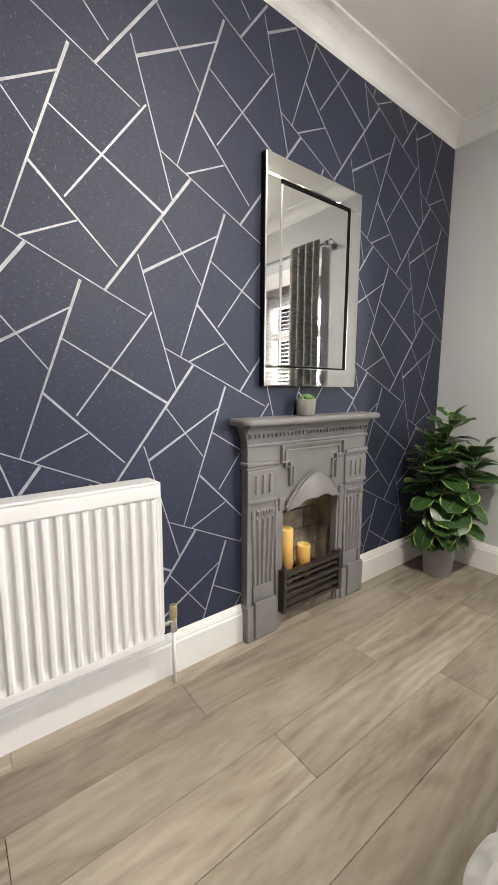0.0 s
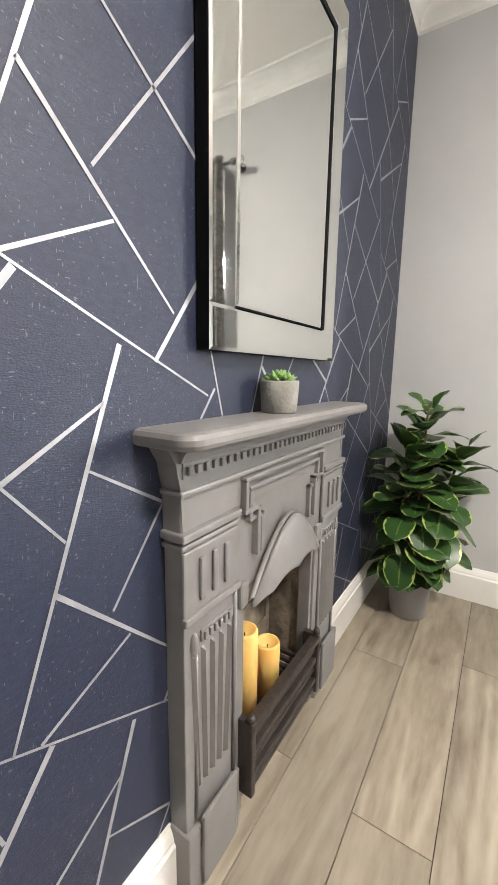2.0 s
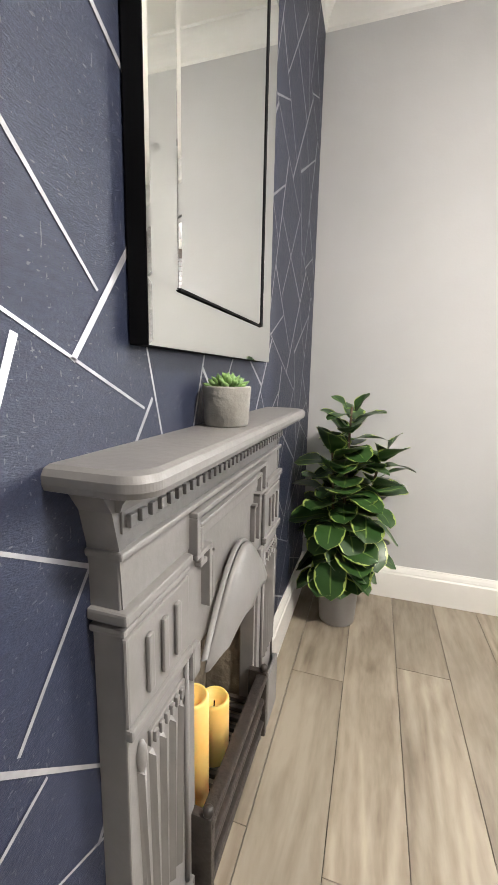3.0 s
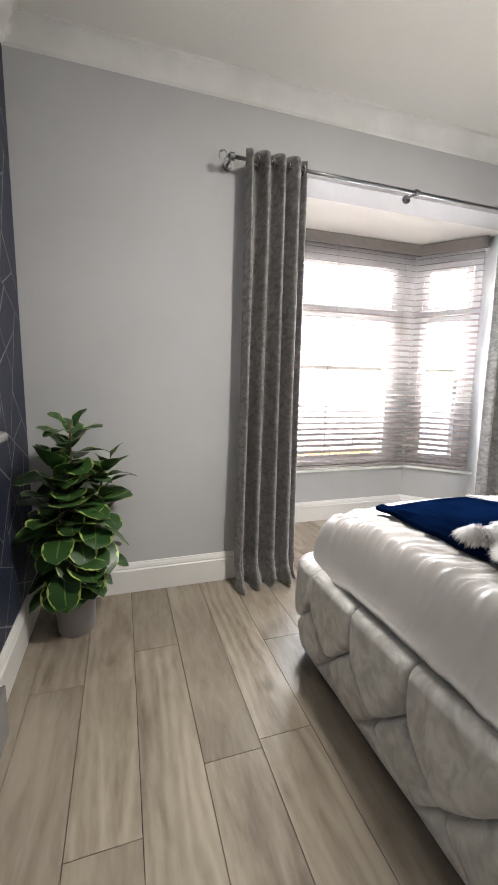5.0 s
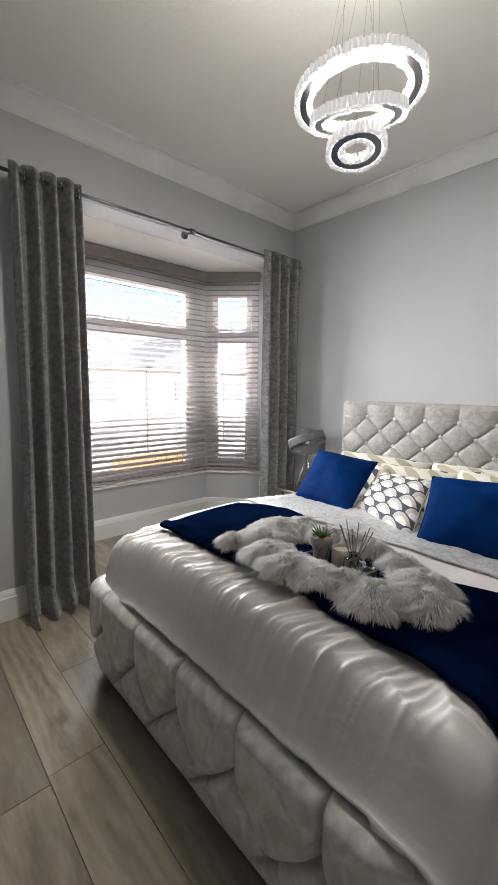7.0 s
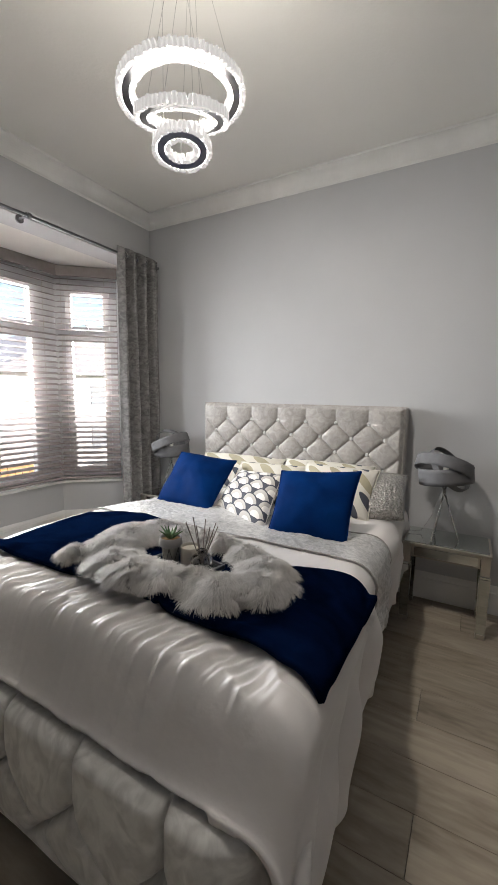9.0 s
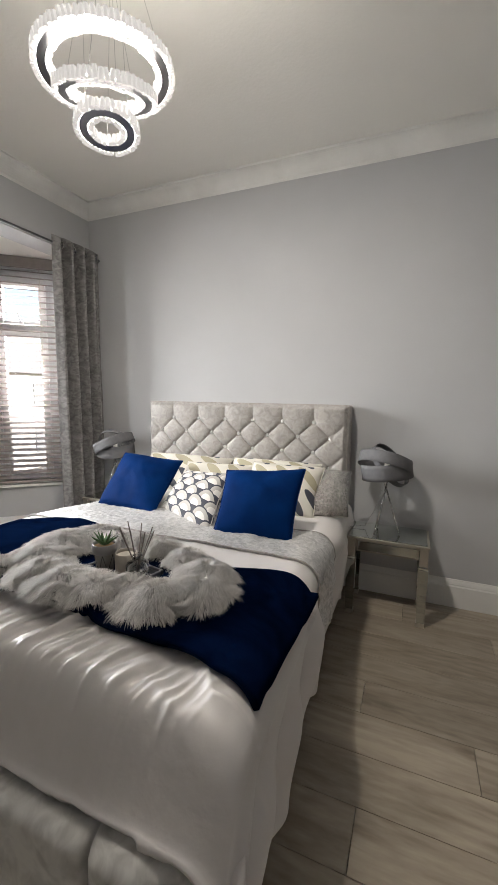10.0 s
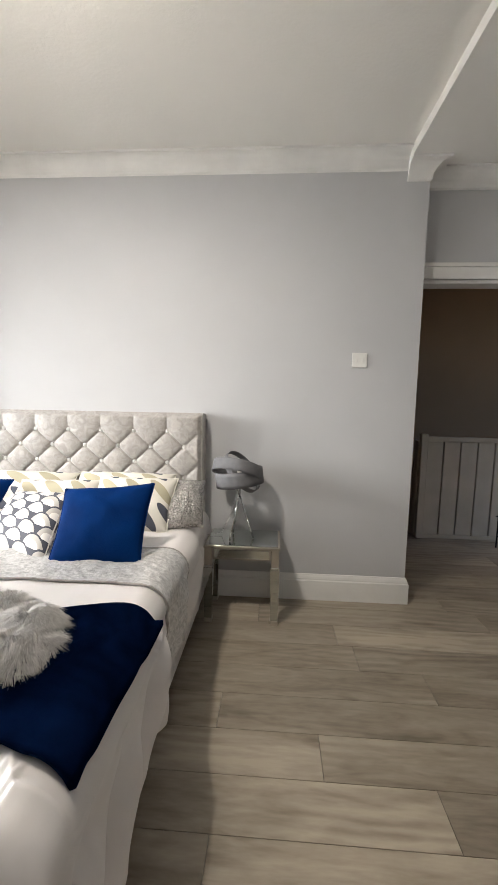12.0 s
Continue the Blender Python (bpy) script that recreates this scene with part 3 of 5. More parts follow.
for facet, nm in ((FR, 0), (CR, 1), (CL, 2)):
    m, length = local(*facet)
    s = boxed(-0.03, length + 0.03, -0.035, 0.04, SILL - 0.022, SILL + 0.001, 0.006)
    ob = structure("window_sill", s, WHITE, "white painted window sill")
    ob.matrix_world = m
    b = thing("venetian_blind", 0, 0, 0, "taupe wooden venetian blind, lowered with open slats", "blind", "blinds of the bay")
    b.matrix_world = m
    part("valance", boxed(0.012, length - 0.012, -0.075, -0.058, HEAD - 0.055, HEAD + 0.031, 0.003), VALANCE, b, "dark taupe wooden valance")
    part("bottom_rail", boxed(0.02, length - 0.02, -0.052, -0.004, SILL + 0.018, SILL + 0.036, 0.004), BLIND, b)
    slat = bmesh.new()
    box(slat, 0.02, length - 0.02, -0.025, 0.025, -0.0015, 0.0015)
    me = bpy.data.meshes.new("slat")
    slat.to_mesh(me)
    slat.free()
    me.materials.append(BLIND)
    count = 37
    for i in range(count):
        o = new("slat", me)
        o.parent = b
        o.matrix_local = pose(0, -0.028, SILL + 0.062 + i * (HEAD - SILL - 0.085) / count + rngp.uniform(-0.001, 0.001), 20 + rngp.uniform(-1.5, 1.5), rngp.uniform(-0.1, 0.1), 0)
    for x in (0.12, length - 0.12) if length < 1 else (0.15, length / 2, length - 0.15):
        c = rod(bmesh.new(), (x, -0.055, SILL + 0.03), (x, -0.055, HEAD), 0.0012, seg=5)
        part("ladder_cord", c, CREAM, b)
    c = rod(bmesh.new(), (length - 0.06, -0.062, 1.45), (length - 0.06, -0.062, HEAD), 0.0012, seg=5)
    rod(c, (length - 0.06, -0.062, 1.41), (length - 0.06, -0.062, 1.45), 0.006, 0.003, seg=8)
    part("pull_cord", c, CREAM, b)

# curtain pole and curtains
RX, RZ = 2.985, 2.235
pole = thing("curtain_pole", RX, 0.1, RZ, "slim dark metal curtain pole with clear ball ends", "curtain pole")
part("pole", rod(bmesh.new(), (0, -1.085, 0), (0, 1.10, 0), 0.0075, seg=14), DARK_CHROME, pole, smooth=True)
part("sleeve", rod(bmesh.new(), (0, -0.30, 0), (0, 1.10, 0), 0.0092, seg=14), DARK_CHROME, pole, smooth=True)
for y in (-1.05, -0.015, 1.08):
    br = rod(bmesh.new(), (0, y, 0), (0.093, y, 0), 0.007)
    rod(br, (0.083, y, 0), (0.094, y, 0), 0.024, seg=18)
    rod(br, (0, y - 0.012, 0), (0, y + 0.012, 0), 0.018, seg=14)
    part("bracket", br, DARK_CHROME, pole)
for y in (-1.09, 1.125):
    f = bmesh.new()
    bmesh.ops.create_icosphere(f, subdivisions=2, radius=0.022 if y > 0 else 0.012, matrix=Matrix.Translation((0, y, 0)))
    part("finial", f, CLEAR if y > 0 else DARK_CHROME, pole, "clear faceted ball finial" if y > 0 else "")


def curtain(y0, y1, flare, seed, folds, tag):
    cw = y1 - y0
    ob = thing("curtain", RX, (y0 + y1) / 2, 0.012, "grey crushed velvet eyelet curtain " + tag, "curtain", "curtains at the bay")

    def f(u, v):
        z = v * (RZ + 0.032)
        w = cw * (1 + flare * (1 - v) ** 1.5)
        ph = 2 * math.pi * folds * u + 0.35 * nz(u * 2, v * 0.8, seed)
        amp = 0.048 + 0.016 * (1 - v) * (1 + nz(u * 4, 0, seed + 3))
        edge = 0.3 + 0.7 * smooth(0, 0.08, u) * smooth(0, 0.08, 1 - u)
        s = math.sin(ph)
        x = amp * edge * s + 0.006 * nz(u * 6, v * 3, seed + 7)
        y = (u - 0.5) * w + 0.006 * nz(u * 5, v * 3, seed + 11) + 0.3 * flare * (1 - v) ** 1.3
        puddle = 0.05 * max(0, 1 - v * 14) * (0.4 + nz(u * 6, v * 20, seed))
        return (x - puddle * 2 - 0.02 * (1 - v) ** 3, y, z + 0.020 * math.sin(ph + 0.6) * smooth(0.9, 1, v) * edge)
    sheet = part("fabric", grid(bmesh.new(), 120, 90, f), CURTAIN, ob, "", True)
    solid(sheet, 0.006, 0)
    # the eyelet rings on the pole
    for k in range(folds * 2):
        u = (k + 0.5) / (folds * 2)
        ring = bmesh.new()
        for i in range(16):
            a0, a1 = 2 * math.pi * i / 16, 2 * math.pi * (i + 1) / 16
            rod(ring, (0.022 * math.cos(a0), 0, 0.022 * math.sin(a0)), (0.022 * math.cos(a1), 0, 0.022 * math.sin(a1)), 0.004, seg=6)
        e = part("eyelet", ring, CHROME, ob, "chrome eyelet ring", loc=(0, (u - 0.5) * cw, RZ - 0.012))
    return ob


curtain(0.775, 1.108, 0.10, 2.0, 4, "with its hem crumpled on the floor")
curtain(-0.985, -0.565, 0.02, 9.0, 4, "in the corner by the bedside table")

# ---- doorway and landing ----
bm = bmesh.new()
for o, (a0, a1) in enumerate((((-1.19, 1.985), (STEP_X - 0.003, 2.055)),)):
    box(bm, a0[0], a1[0], DOOR_Y, DOOR_Y + 0.018, a0[1], a1[1], 0.004)
    box(bm, a0[0], a1[0], DOOR_Y, DOOR_Y + 0.026, a1[1], a1[1] + 0.022, 0.004)
    box(bm, a0[0], a1[0], DOOR_Y, DOOR_Y + 0.012, a0[1] - 0.0, a0[1] + 0.03)
box(bm, -1.19, -1.12, DOOR_Y, DOOR_Y + 0.018, 0, 1.985, 0.004)
box(bm, -1.12, -0.258, DOOR_Y - 0.12, DOOR_Y - 0.004, 1.965, 1.984)
structure("door_1", bm, WHITE, "white painted door surround of the open doorway")
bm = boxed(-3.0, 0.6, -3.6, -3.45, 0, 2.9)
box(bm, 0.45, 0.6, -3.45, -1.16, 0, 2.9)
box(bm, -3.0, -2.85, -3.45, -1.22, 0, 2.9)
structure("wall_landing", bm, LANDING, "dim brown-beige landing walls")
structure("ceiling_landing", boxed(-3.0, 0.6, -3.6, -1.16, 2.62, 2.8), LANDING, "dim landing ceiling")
bal = thing("balustrade", -1.5, -2.25, 0, "cream painted stair balustrade on the dim landing", "balustrade")
part("handrail", boxed(-1.3, 0.72, -0.03, 0.03, 0.90, 0.945, 0.01), DIM_CREAM, bal)
part("base_rail", boxed(-1.3, 0.72, -0.02, 0.02, 0.0, 0.035, 0.005), DIM_CREAM, bal)
part("newel_post", boxed(0.70, 0.76, -0.035, 0.035, 0, 0.97, 0.006), DIM_CREAM, bal)
for i in range(13):
    part("panel", boxed(-1.24 + i * 0.15, -1.24 + i * 0.15 + 0.138, -0.012, 0.012, 0.035, 0.90, 0.003), DIM_CREAM, bal)
post = thing("side_balusters", -0.75, -2.2, 0, "cream painted balusters beside the stairs", "balustrade")
for i in range(5):
    part("baluster", boxed(-0.02, 0.02, -0.1 - i * 0.09, -0.06 - i * 0.09, 0, 0.90, 0.004), DIM_CREAM, post)
stool = thing("small_stand", -1.40, -2.05, 0, "small dark metal stand beside the balustrade", "stand")
bm = bmesh.new()
for dx in (-0.03, 0.03):
    rod(bm, (dx, 0, 0), (dx, 0, 0.30), 0.006)
rod(bm, (-0.05, 0, 0.28), (0.05, 0, 0.28), 0.006)
rod(bm, (-0.03, 0, 0.1), (0.03, 0, 0.1), 0.006)
part("frame", bm, BLACK, stool)
sw = thing("light_switch", 0.10, S, 1.498, "white plastic double light switch on the grey wall", "light switch")
part("plate", boxed(-0.043, 0.043, 0, 0.009, -0.043, 0.043, 0.003), PLASTIC, sw)
for x in (-0.018, 0.018):
    part("rocker", boxed(x - 0.006, x + 0.006, 0.009, 0.013, -0.012, 0.012, 0.002), PLASTIC, sw)

# ---- outside ----
structure("ground", boxed(4.1, 400, -250, 250, -3.2, -3.0), TARMAC, "grey street ground outside")
for k, y in enumerate((-13.0, -4.5, 4.0)):
    h = thing("terraced_house", 20, y, -3.0, "pale rendered terraced house across the street", "house", "houses across the street")
    part("wall", boxed(0, 7, -4.2, 4.2, 0, 5.2), RENDER_WALL, h)
    rf = bmesh.new()
    extrude_profile(rf, [(-4.5, 5.2), (4.5, 5.2), (0, 7.6)], (-0.3, 0, 0), (7.3, 0, 0), (0, 1, 0))
    part("roof", rf, SLATE, h, "grey slate gable roof")
    for z0 in (0.9, 3.4):
        for y0 in (-2.6, 0.9):
            part("window", boxed(-0.06, 0.02, y0, y0 + 1.6, z0, z0 + 1.3), DARK_GLASS, h, "dark window")
fence = thing("garden_fence", 9.5, -3.2, -3.0, "orange timber garden fence outside the bay", "fence")
for i in range(14):
    part("board", boxed(0, 0.03, i * 0.16 - 1.2, i * 0.16 - 1.06, 0, 2.6), TIMBER, fence)


# ---- bed ----
BX0, BX1, BY0, BY1 = 1.0, 2.40, -0.91, 1.06     # frame of the bed
bed = thing("bed", 1.70, 0.075, 0, "silver velvet buttoned double bed with tufted headboard and footboard", "bed")


def tuft(x, z, x0, z0, dx, dz, deep, power=0.33):
    """Depth of diamond buttoning at (x, z): buttons at x0 + k dx on rows z0, z0 - dz and so on, straight pleats above z0."""
    if z > z0:
        k = (x - x0) / dx
        c = abs(math.sin(math.pi * k)) ** 0.55
        return deep * (0.35 + 0.65 * c) - deep * 0.5 * math.exp(-((z - z0) / 0.02) ** 2) * (1 - c)
    p, q = (x - x0) / dx + (z - z0) / (2 * dz), (x - x0) / dx - (z - z0) / (2 * dz)
    a, b = abs(math.sin(math.pi * p)), abs(math.sin(math.pi * q))
    h = (a * b) ** power
    pit = math.exp(-((1 - math.cos(2 * math.pi * p)) + (1 - math.cos(2 * math.pi * q))) * 5)
    crease = max(math.exp(-a / 0.11), math.exp(-b / 0.11))
    return deep * (0.35 + 0.65 * h) - deep * 0.7 * pit - deep * 0.35 * crease


HB0, HB1, HBZ = 1.013 - 1.70, 2.43 - 1.70, 1.172
hx0, hz0, hdx, hdz = 1.22 - 1.70, 1.062, 0.2, 0.092


def head_face(u, v):
    x, z = HB0 + (HB1 - HB0) * u, 0.35 + (HBZ - 0.35) * v
    e = smooth(0, 0.02, u) * smooth(0, 0.02, 1 - u) * smooth(0, 0.035, 1 - v)
    d = tuft(x, z, hx0, hz0, hdx, hdz, 0.024, 0.32)
    if x < hx0 - 0.1 or x > hx0 + 1.1:
        d = max(d, 0.012)
    return (x, -0.985 + 0.05 + d * e - 0.012 * (1 - e), z)


part("headboard_panel", grid(bmesh.new(), 320, 180, head_face), SILVER_VELVET, bed, "diamond-buttoned silver velvet headboard", True)
part("headboard_back", boxed(HB0, HB1, -1.068, -0.94, 0.1, HBZ - 0.004, 0.012), SILVER_VELVET, bed)
for r in range(4):
    for k in range(7):
        x = hx0 + k * hdx + (-0.5 * hdx if r % 2 else 0)
        z = hz0 - r * hdz
        if HB0 + 0.03 < x < HB1 - 0.03 and not (r % 2 == 0 and k == 6):
            b = bmesh.new()
            bmesh.ops.create_icosphere(b, subdivisions=1, radius=0.014, matrix=Matrix.Translation((x, -0.932, z)) @ Matrix.Diagonal((1, 0.7, 1, 1)))
            part("button", b, GEM, bed, "small crystal button")

# footboard and side rails: one padded band with large diamond buttoning
FZ0, FZ1 = 0.05, 0.425


def creases(x, z, x0):
    """How deep the pulled creases of the footboard are: narrow folds running between offset rows of buttons."""
    k = (x - x0) / 0.27
    up = (z - 0.275) / 0.27
    if z > 0.275:
        a = abs(math.sin(math.pi * k)) * 0.27 / math.pi
        pit = math.exp(-((a / 0.020) ** 2 + ((z - 0.275) / 0.024) ** 2))
        fade = 0.55 + 0.45 * math.exp(-(z - 0.275) / 0.06)
        return 0.050 * fade * math.exp(-a / 0.006) + 0.020 * pit - 0.004 * min(1, a / 0.05)
    p, q = k + up, k - up
    a, b = abs(math.sin(math.pi * p)) * 0.19 / math.pi, abs(math.sin(math.pi * q)) * 0.19 / math.pi
    pit = math.exp(-(a * a + b * b) / 0.0005)
    near = 0.50 + 0.50 * math.exp(-((a + b) / 0.045) ** 2)
    return near * 0.056 * max(math.exp(-a / 0.006), math.exp(-b / 0.006)) + 0.020 * pit - 0.005 * min(1, min(a, b) / 0.04)


def foot_face(u, v):
    """Round the foot end: side, corner, front, corner, side; v from the floor up over the top edge."""
    hw, ln, r = 0.715, 0.5, 0.10
    front = 2 * hw - 2 * r
    arc = math.pi * r / 2
    total = front + 2 * arc + 2 * ln
    s = u * total
    if s < ln:
        px, py, nx, ny = -hw, -ln + s - r, -1, 0
    elif s < ln + arc:
        a = (s - ln) / r
        px, py, nx, ny = -hw + r - r * math.cos(a), -r + r * math.sin(a), -math.cos(a), math.sin(a)
    elif s < ln + arc + front:
        px, py, nx, ny = -hw + r + s - ln - arc, 0, 0, 1
    elif s < ln + 2 * arc + front:
        a = (s - ln - arc - front) / r
        px, py, nx, ny = hw - r + r * math.sin(a), -r + r * math.cos(a), math.sin(a), math.cos(a)
    else:
        px, py, nx, ny = hw, -(s - ln - 2 * arc - front) - r, 1, 0
    lim = 0.80
    if v < lim:
        w = v / lim
        z = FZ0 + (FZ1 - 0.03 - FZ0) * w
        d = 0.045 - creases(s, z, total / 2) * smooth(0, 0.15, w)
        d += 0.008 * math.sin(math.pi * w) - 0.018 * (1 - w) ** 3 + 0.004 * nz(s * 5, z * 5, 3)
    else:
        a = (v - lim) / (1 - lim) * math.pi
        d0 = 0.045 - creases(s, FZ1 - 0.03, total / 2)
        d = d0 - 0.05 * (1 - math.cos(a))
        z = FZ1 - 0.03 + 0.034 * math.sin(a) + 0.004 * nz(s * 7, 0, 5)
    return (px + nx * (d - 0.032), 0.985 - 0.02 + py + ny * (d - 0.032) + 0.0, z)


part("footboard", grid(bmesh.new(), 900, 120, foot_face), VELVET, bed, "diamond-buttoned crushed velvet footboard", True)
for sgn, nm in ((-1, "side_rail"), (1, "side_rail")):
    x = sgn * 0.70
    part(nm, boxed(min(x, x - sgn * 0.06), max(x, x - sgn * 0.06), -0.94, 0.45, 0.05, 0.40, 0.02), VELVET, bed, "crushed velvet side rail", True)
for x in (-0.62, 0.62):
    for y in (-0.85, 0.87):
        part("leg", boxed(x - 0.025, x + 0.025, y - 0.025, y + 0.025, 0, 0.07, 0.004), BLACK, bed)
part("slat_base", boxed(-0.64, 0.64, -0.93, 0.93, 0.18, 0.28), BLACK, bed)
for s in (-1, 1):
    for k, z in enumerate((0.275, 0.14)):
        for i in range(6):
            x = -0.675 + 0.27 * i + (0.135 if k else 0)
            if s > 0 and abs(x) < 0.62:
                b = bmesh.new()
                bmesh.ops.create_icosphere(b, subdivisions=1, radius=0.010, matrix=Matrix.Translation((x, 0.918 if k == 0 else 0.912, z)))
                part("button", b, VELVET, bed, "velvet covered button")

mattress = thing("mattress", 1.70, 0.0, 0.28, "thick pale mattress under the bedding", "mattress")
part("mattress_body", boxed(-0.635, 0.635, -0.90, 0.93, 0, 0.30, 0.06), SHEET, mattress, "", True)


def duvet_top(x, y):
    """Height of the made bed at (x, y)."""
    z = 0.640 - 0.045 * smooth(0.35, -0.25, y)
    z += 0.020 * (1 - ((x - 1.66) / 0.75) ** 2)
    across, along = 0.93 * x - 0.37 * y, 0.37 * x + 0.93 * y
    gather = smooth(0.72, 0.84, y) * (1 - 0.75 * smooth(0.93, 1.02, y)) * (0.6 + 0.4 * smooth(1.05, 1.35, x))
    ridge = max(0.0, 1 - 3.2 * abs(nz(across * 15 + 0.9 * nz(x * 4, y * 4, 5), along * 1.3, 41)))
    pleat = max(0.0, 1 - 3.0 * abs(nz(across * 31, along * 2.2 + 0.7 * nz(x * 5, y * 3, 9), 47)))
    tight = max(0.0, 1 - 3.0 * abs(nz(across * 52, along * 6.0, 53))) * smooth(0.74, 0.98, y)
    slant = 0.55 * x + 0.84 * y
    drag = max(0.0, 1 - 3.0 * abs(nz(slant * 11, (x - 0.6 * y) * 2.0, 61)))
    z += 0.016 * drag ** 2 * smooth(1.22, 0.98, x) * smooth(0.70, 0.86, y)
    z += gather * (0.012 * ridge ** 2 + 0.0085 * pleat ** 1.6 + 0.0035 * tight)
    z += 0.014 * nz(x * 3.2, y * 2.4, 1) + 0.006 * nz(x * 9, y * 4, 2)
    z += 0.007 * smooth(1.30, 1.0, x) * smooth(0.3, 0.7, y) * math.sin(13 * (x + 0.6 * y) + 3 * nz(x * 2, y * 2, 31))
    z -= 0.05 * smooth(2.05, 2.34, x) * smooth(0.55, 1.0, y)
    d = abs((x - 1.40) * 0.93 - (y - 0.80) * 0.36)
    z += 0.012 * math.exp(-(d / 0.012) ** 2) * smooth(0.45, 0.62, y) * smooth(1.02, 0.9, y)
    return z


XL, RAD = 2.385, 0.09


def side(y):
    """Where the open side of the duvet hangs."""
    return 0.893 + 0.07 * smooth(0.75, -0.2, y)



def duvet_point(a, y, lift=0.0):
    """A point of the duvet: a runs from the window side over the top to the open side."""
    XR = side(y)
    flat = XL - XR - 2 * RAD
    arc = RAD * math.pi / 2
    drop_l, drop_r = 0.10, 0.30 + 0.02 * math.sin(y * 9) + 0.03 * nz(y * 3, 0, 3)
    total = drop_l + arc + flat + arc + drop_r
    s = a * total
    foot = smooth(0.90, 1.02, y)
    fall = 0.20 * foot ** 2.2
    if s < drop_l:
        x, z, nx, nzz = XL, -RAD - (drop_l - s), 1, 0
    elif s < drop_l + arc:
        g = (s - drop_l) / RAD
        x, z, nx, nzz = XL - RAD + RAD * math.cos(g), -RAD + RAD * math.sin(g), math.cos(g), math.sin(g)
    elif s < drop_l + arc + flat:
        x, z, nx, nzz = XL - RAD - (s - drop_l - arc), 0, 0, 1
    elif s < drop_l + 2 * arc + flat:
        g = (s - drop_l - arc - flat) / RAD
        x, z, nx, nzz = XR + RAD - RAD * math.sin(g), -RAD + RAD * math.cos(g), -math.sin(g), math.cos(g)
    else:
        q = s - drop_l - 2 * arc - flat
        fold = (0.016 * math.sin(y * 16 + 2.5 * nz(y * 3, q * 4, 6)) + 0.030 * (0.5 - abs(math.sin(y * 15 - q * 11 + 2.5 * nz(y * 4, q * 3, 16))))) * smooth(0, 0.08, q)
        x, z, nx, nzz = XR + fold - 0.02 * nz(y * 4, q * 6, 9) + 0.10 * smooth(0.55, -0.5, y) * q, -RAD - q, -1, 0
    cx = min(max(x, XR + RAD), XL - RAD)
    x += 0.035 * foot ** 2 * (0.4 - 1.4 * smooth(1.2, 2.1, x))
    return Vector((x + nx * lift, y, duvet_top(cx, y) + z - fall * (1 if z > -0.2 else 0.4) + nzz * lift))


duvet = thing("duvet", 1.66, 0, 0.62, "silver-grey satin duvet with soft creases spread over the bed", "duvet")
inv = Matrix.Translation((-1.66, 0, -0.62))


def sheet(f, nu, nv, uv=False):
    return grid(bmesh.new(), nu, nv, lambda u, v: inv @ f(u, v), uv)


top = part("cover", sheet(lambda u, v: duvet_point(u, 1.02 - v * 1.24 - (0.03 * math.sin(u * 3) if v > 0.99 else 0)), 420, 210), SATIN, duvet, "", True)
solid(top, 0.02)
band = part("crinkle_band", sheet(lambda u, v: duvet_point(0.06 + u * 0.90, 0.20 + 0.03 * math.sin(u * 4) - v * 0.42, 0.006 + 0.005 * nz(u * 60, v * 28, 2)), 200, 80), CRINKLE, duvet, "crinkled metallic silver band", True)
solid(band, 0.004)
for v in (0.0, 1.0):
    pts = [inv @ duvet_point(0.06 + i / 60 * 0.90, 0.20 + 0.03 * math.sin(i / 60 * 4) - v * 0.42, 0.008) for i in range(61)]
    pb = bmesh.new()
    for a, b in zip(pts, pts[1:]):
        rod(pb, a, b, 0.0035, seg=6)
    part("piping", pb, SILVER_VELVET, duvet, "grey piping")
under = thing("bed_sheet", 1.66, 0, 0.55, "pale grey satin sheet and folded bedding at the head", "bed sheet")
inv = Matrix.Translation((-1.66, 0, -0.55))
part("sheet_cloth", sheet(lambda u, v: duvet_point(u, -0.20 - v * 0.70, -0.01 + 0.03 * math.sin(math.pi * min(1, v * 2.0)) * smooth(0.2, 0.9, u)), 90, 50), SATIN, under, "", True)
inv = Matrix.Translation((-1.66, 0, -0.62))


# navy throw laid across the bed
def throw(u, v):
    x = 2.21 - u * 1.31
    lo = 0.80 + 0.03 * u + 0.03 * smooth(0.82, 1.0, u) + 0.02 * math.sin(u * 9) * (1 - u)
    hi = (0.25 + 0.20 * smooth(0.15, 0.62, u) - 0.09 * smooth(0.7, 1, u))
    hi += 0.10 * smooth(0.12, 0.0, u)
    y = lo + (hi - lo) * v
    z = duvet_top(min(max(x, 1.0), 2.27), min(y, 0.72)) + 0.012 - 0.20 * smooth(0.90, 1.02, y) ** 2.2
    dx = (side(y) + RAD) - x
    if dx > 0:
        z -= RAD - math.sqrt(max(0.0, RAD * RAD - min(dx, RAD * 0.92) ** 2))
    dl = x - (XL - RAD)
    if dl > 0:
        z -= RAD - math.sqrt(max(0.0, RAD * RAD - min(dl, RAD * 0.9) ** 2))
    z += 0.018 + 0.006 * nz(x * 8, y * 8, 21) + 0.010 * math.exp(-((v - 0.07) / 0.05) ** 2)
    return Vector((x, y, z))


tb = thing("throw_blanket", 1.55, 0.6, 0.66, "navy plush throw laid across the silver duvet", "throw")
inv = Matrix.Translation((-1.55, -0.6, -0.66))
solid(part("blanket", sheet(throw, 110, 60), NAVY, tb, "", True), 0.014)


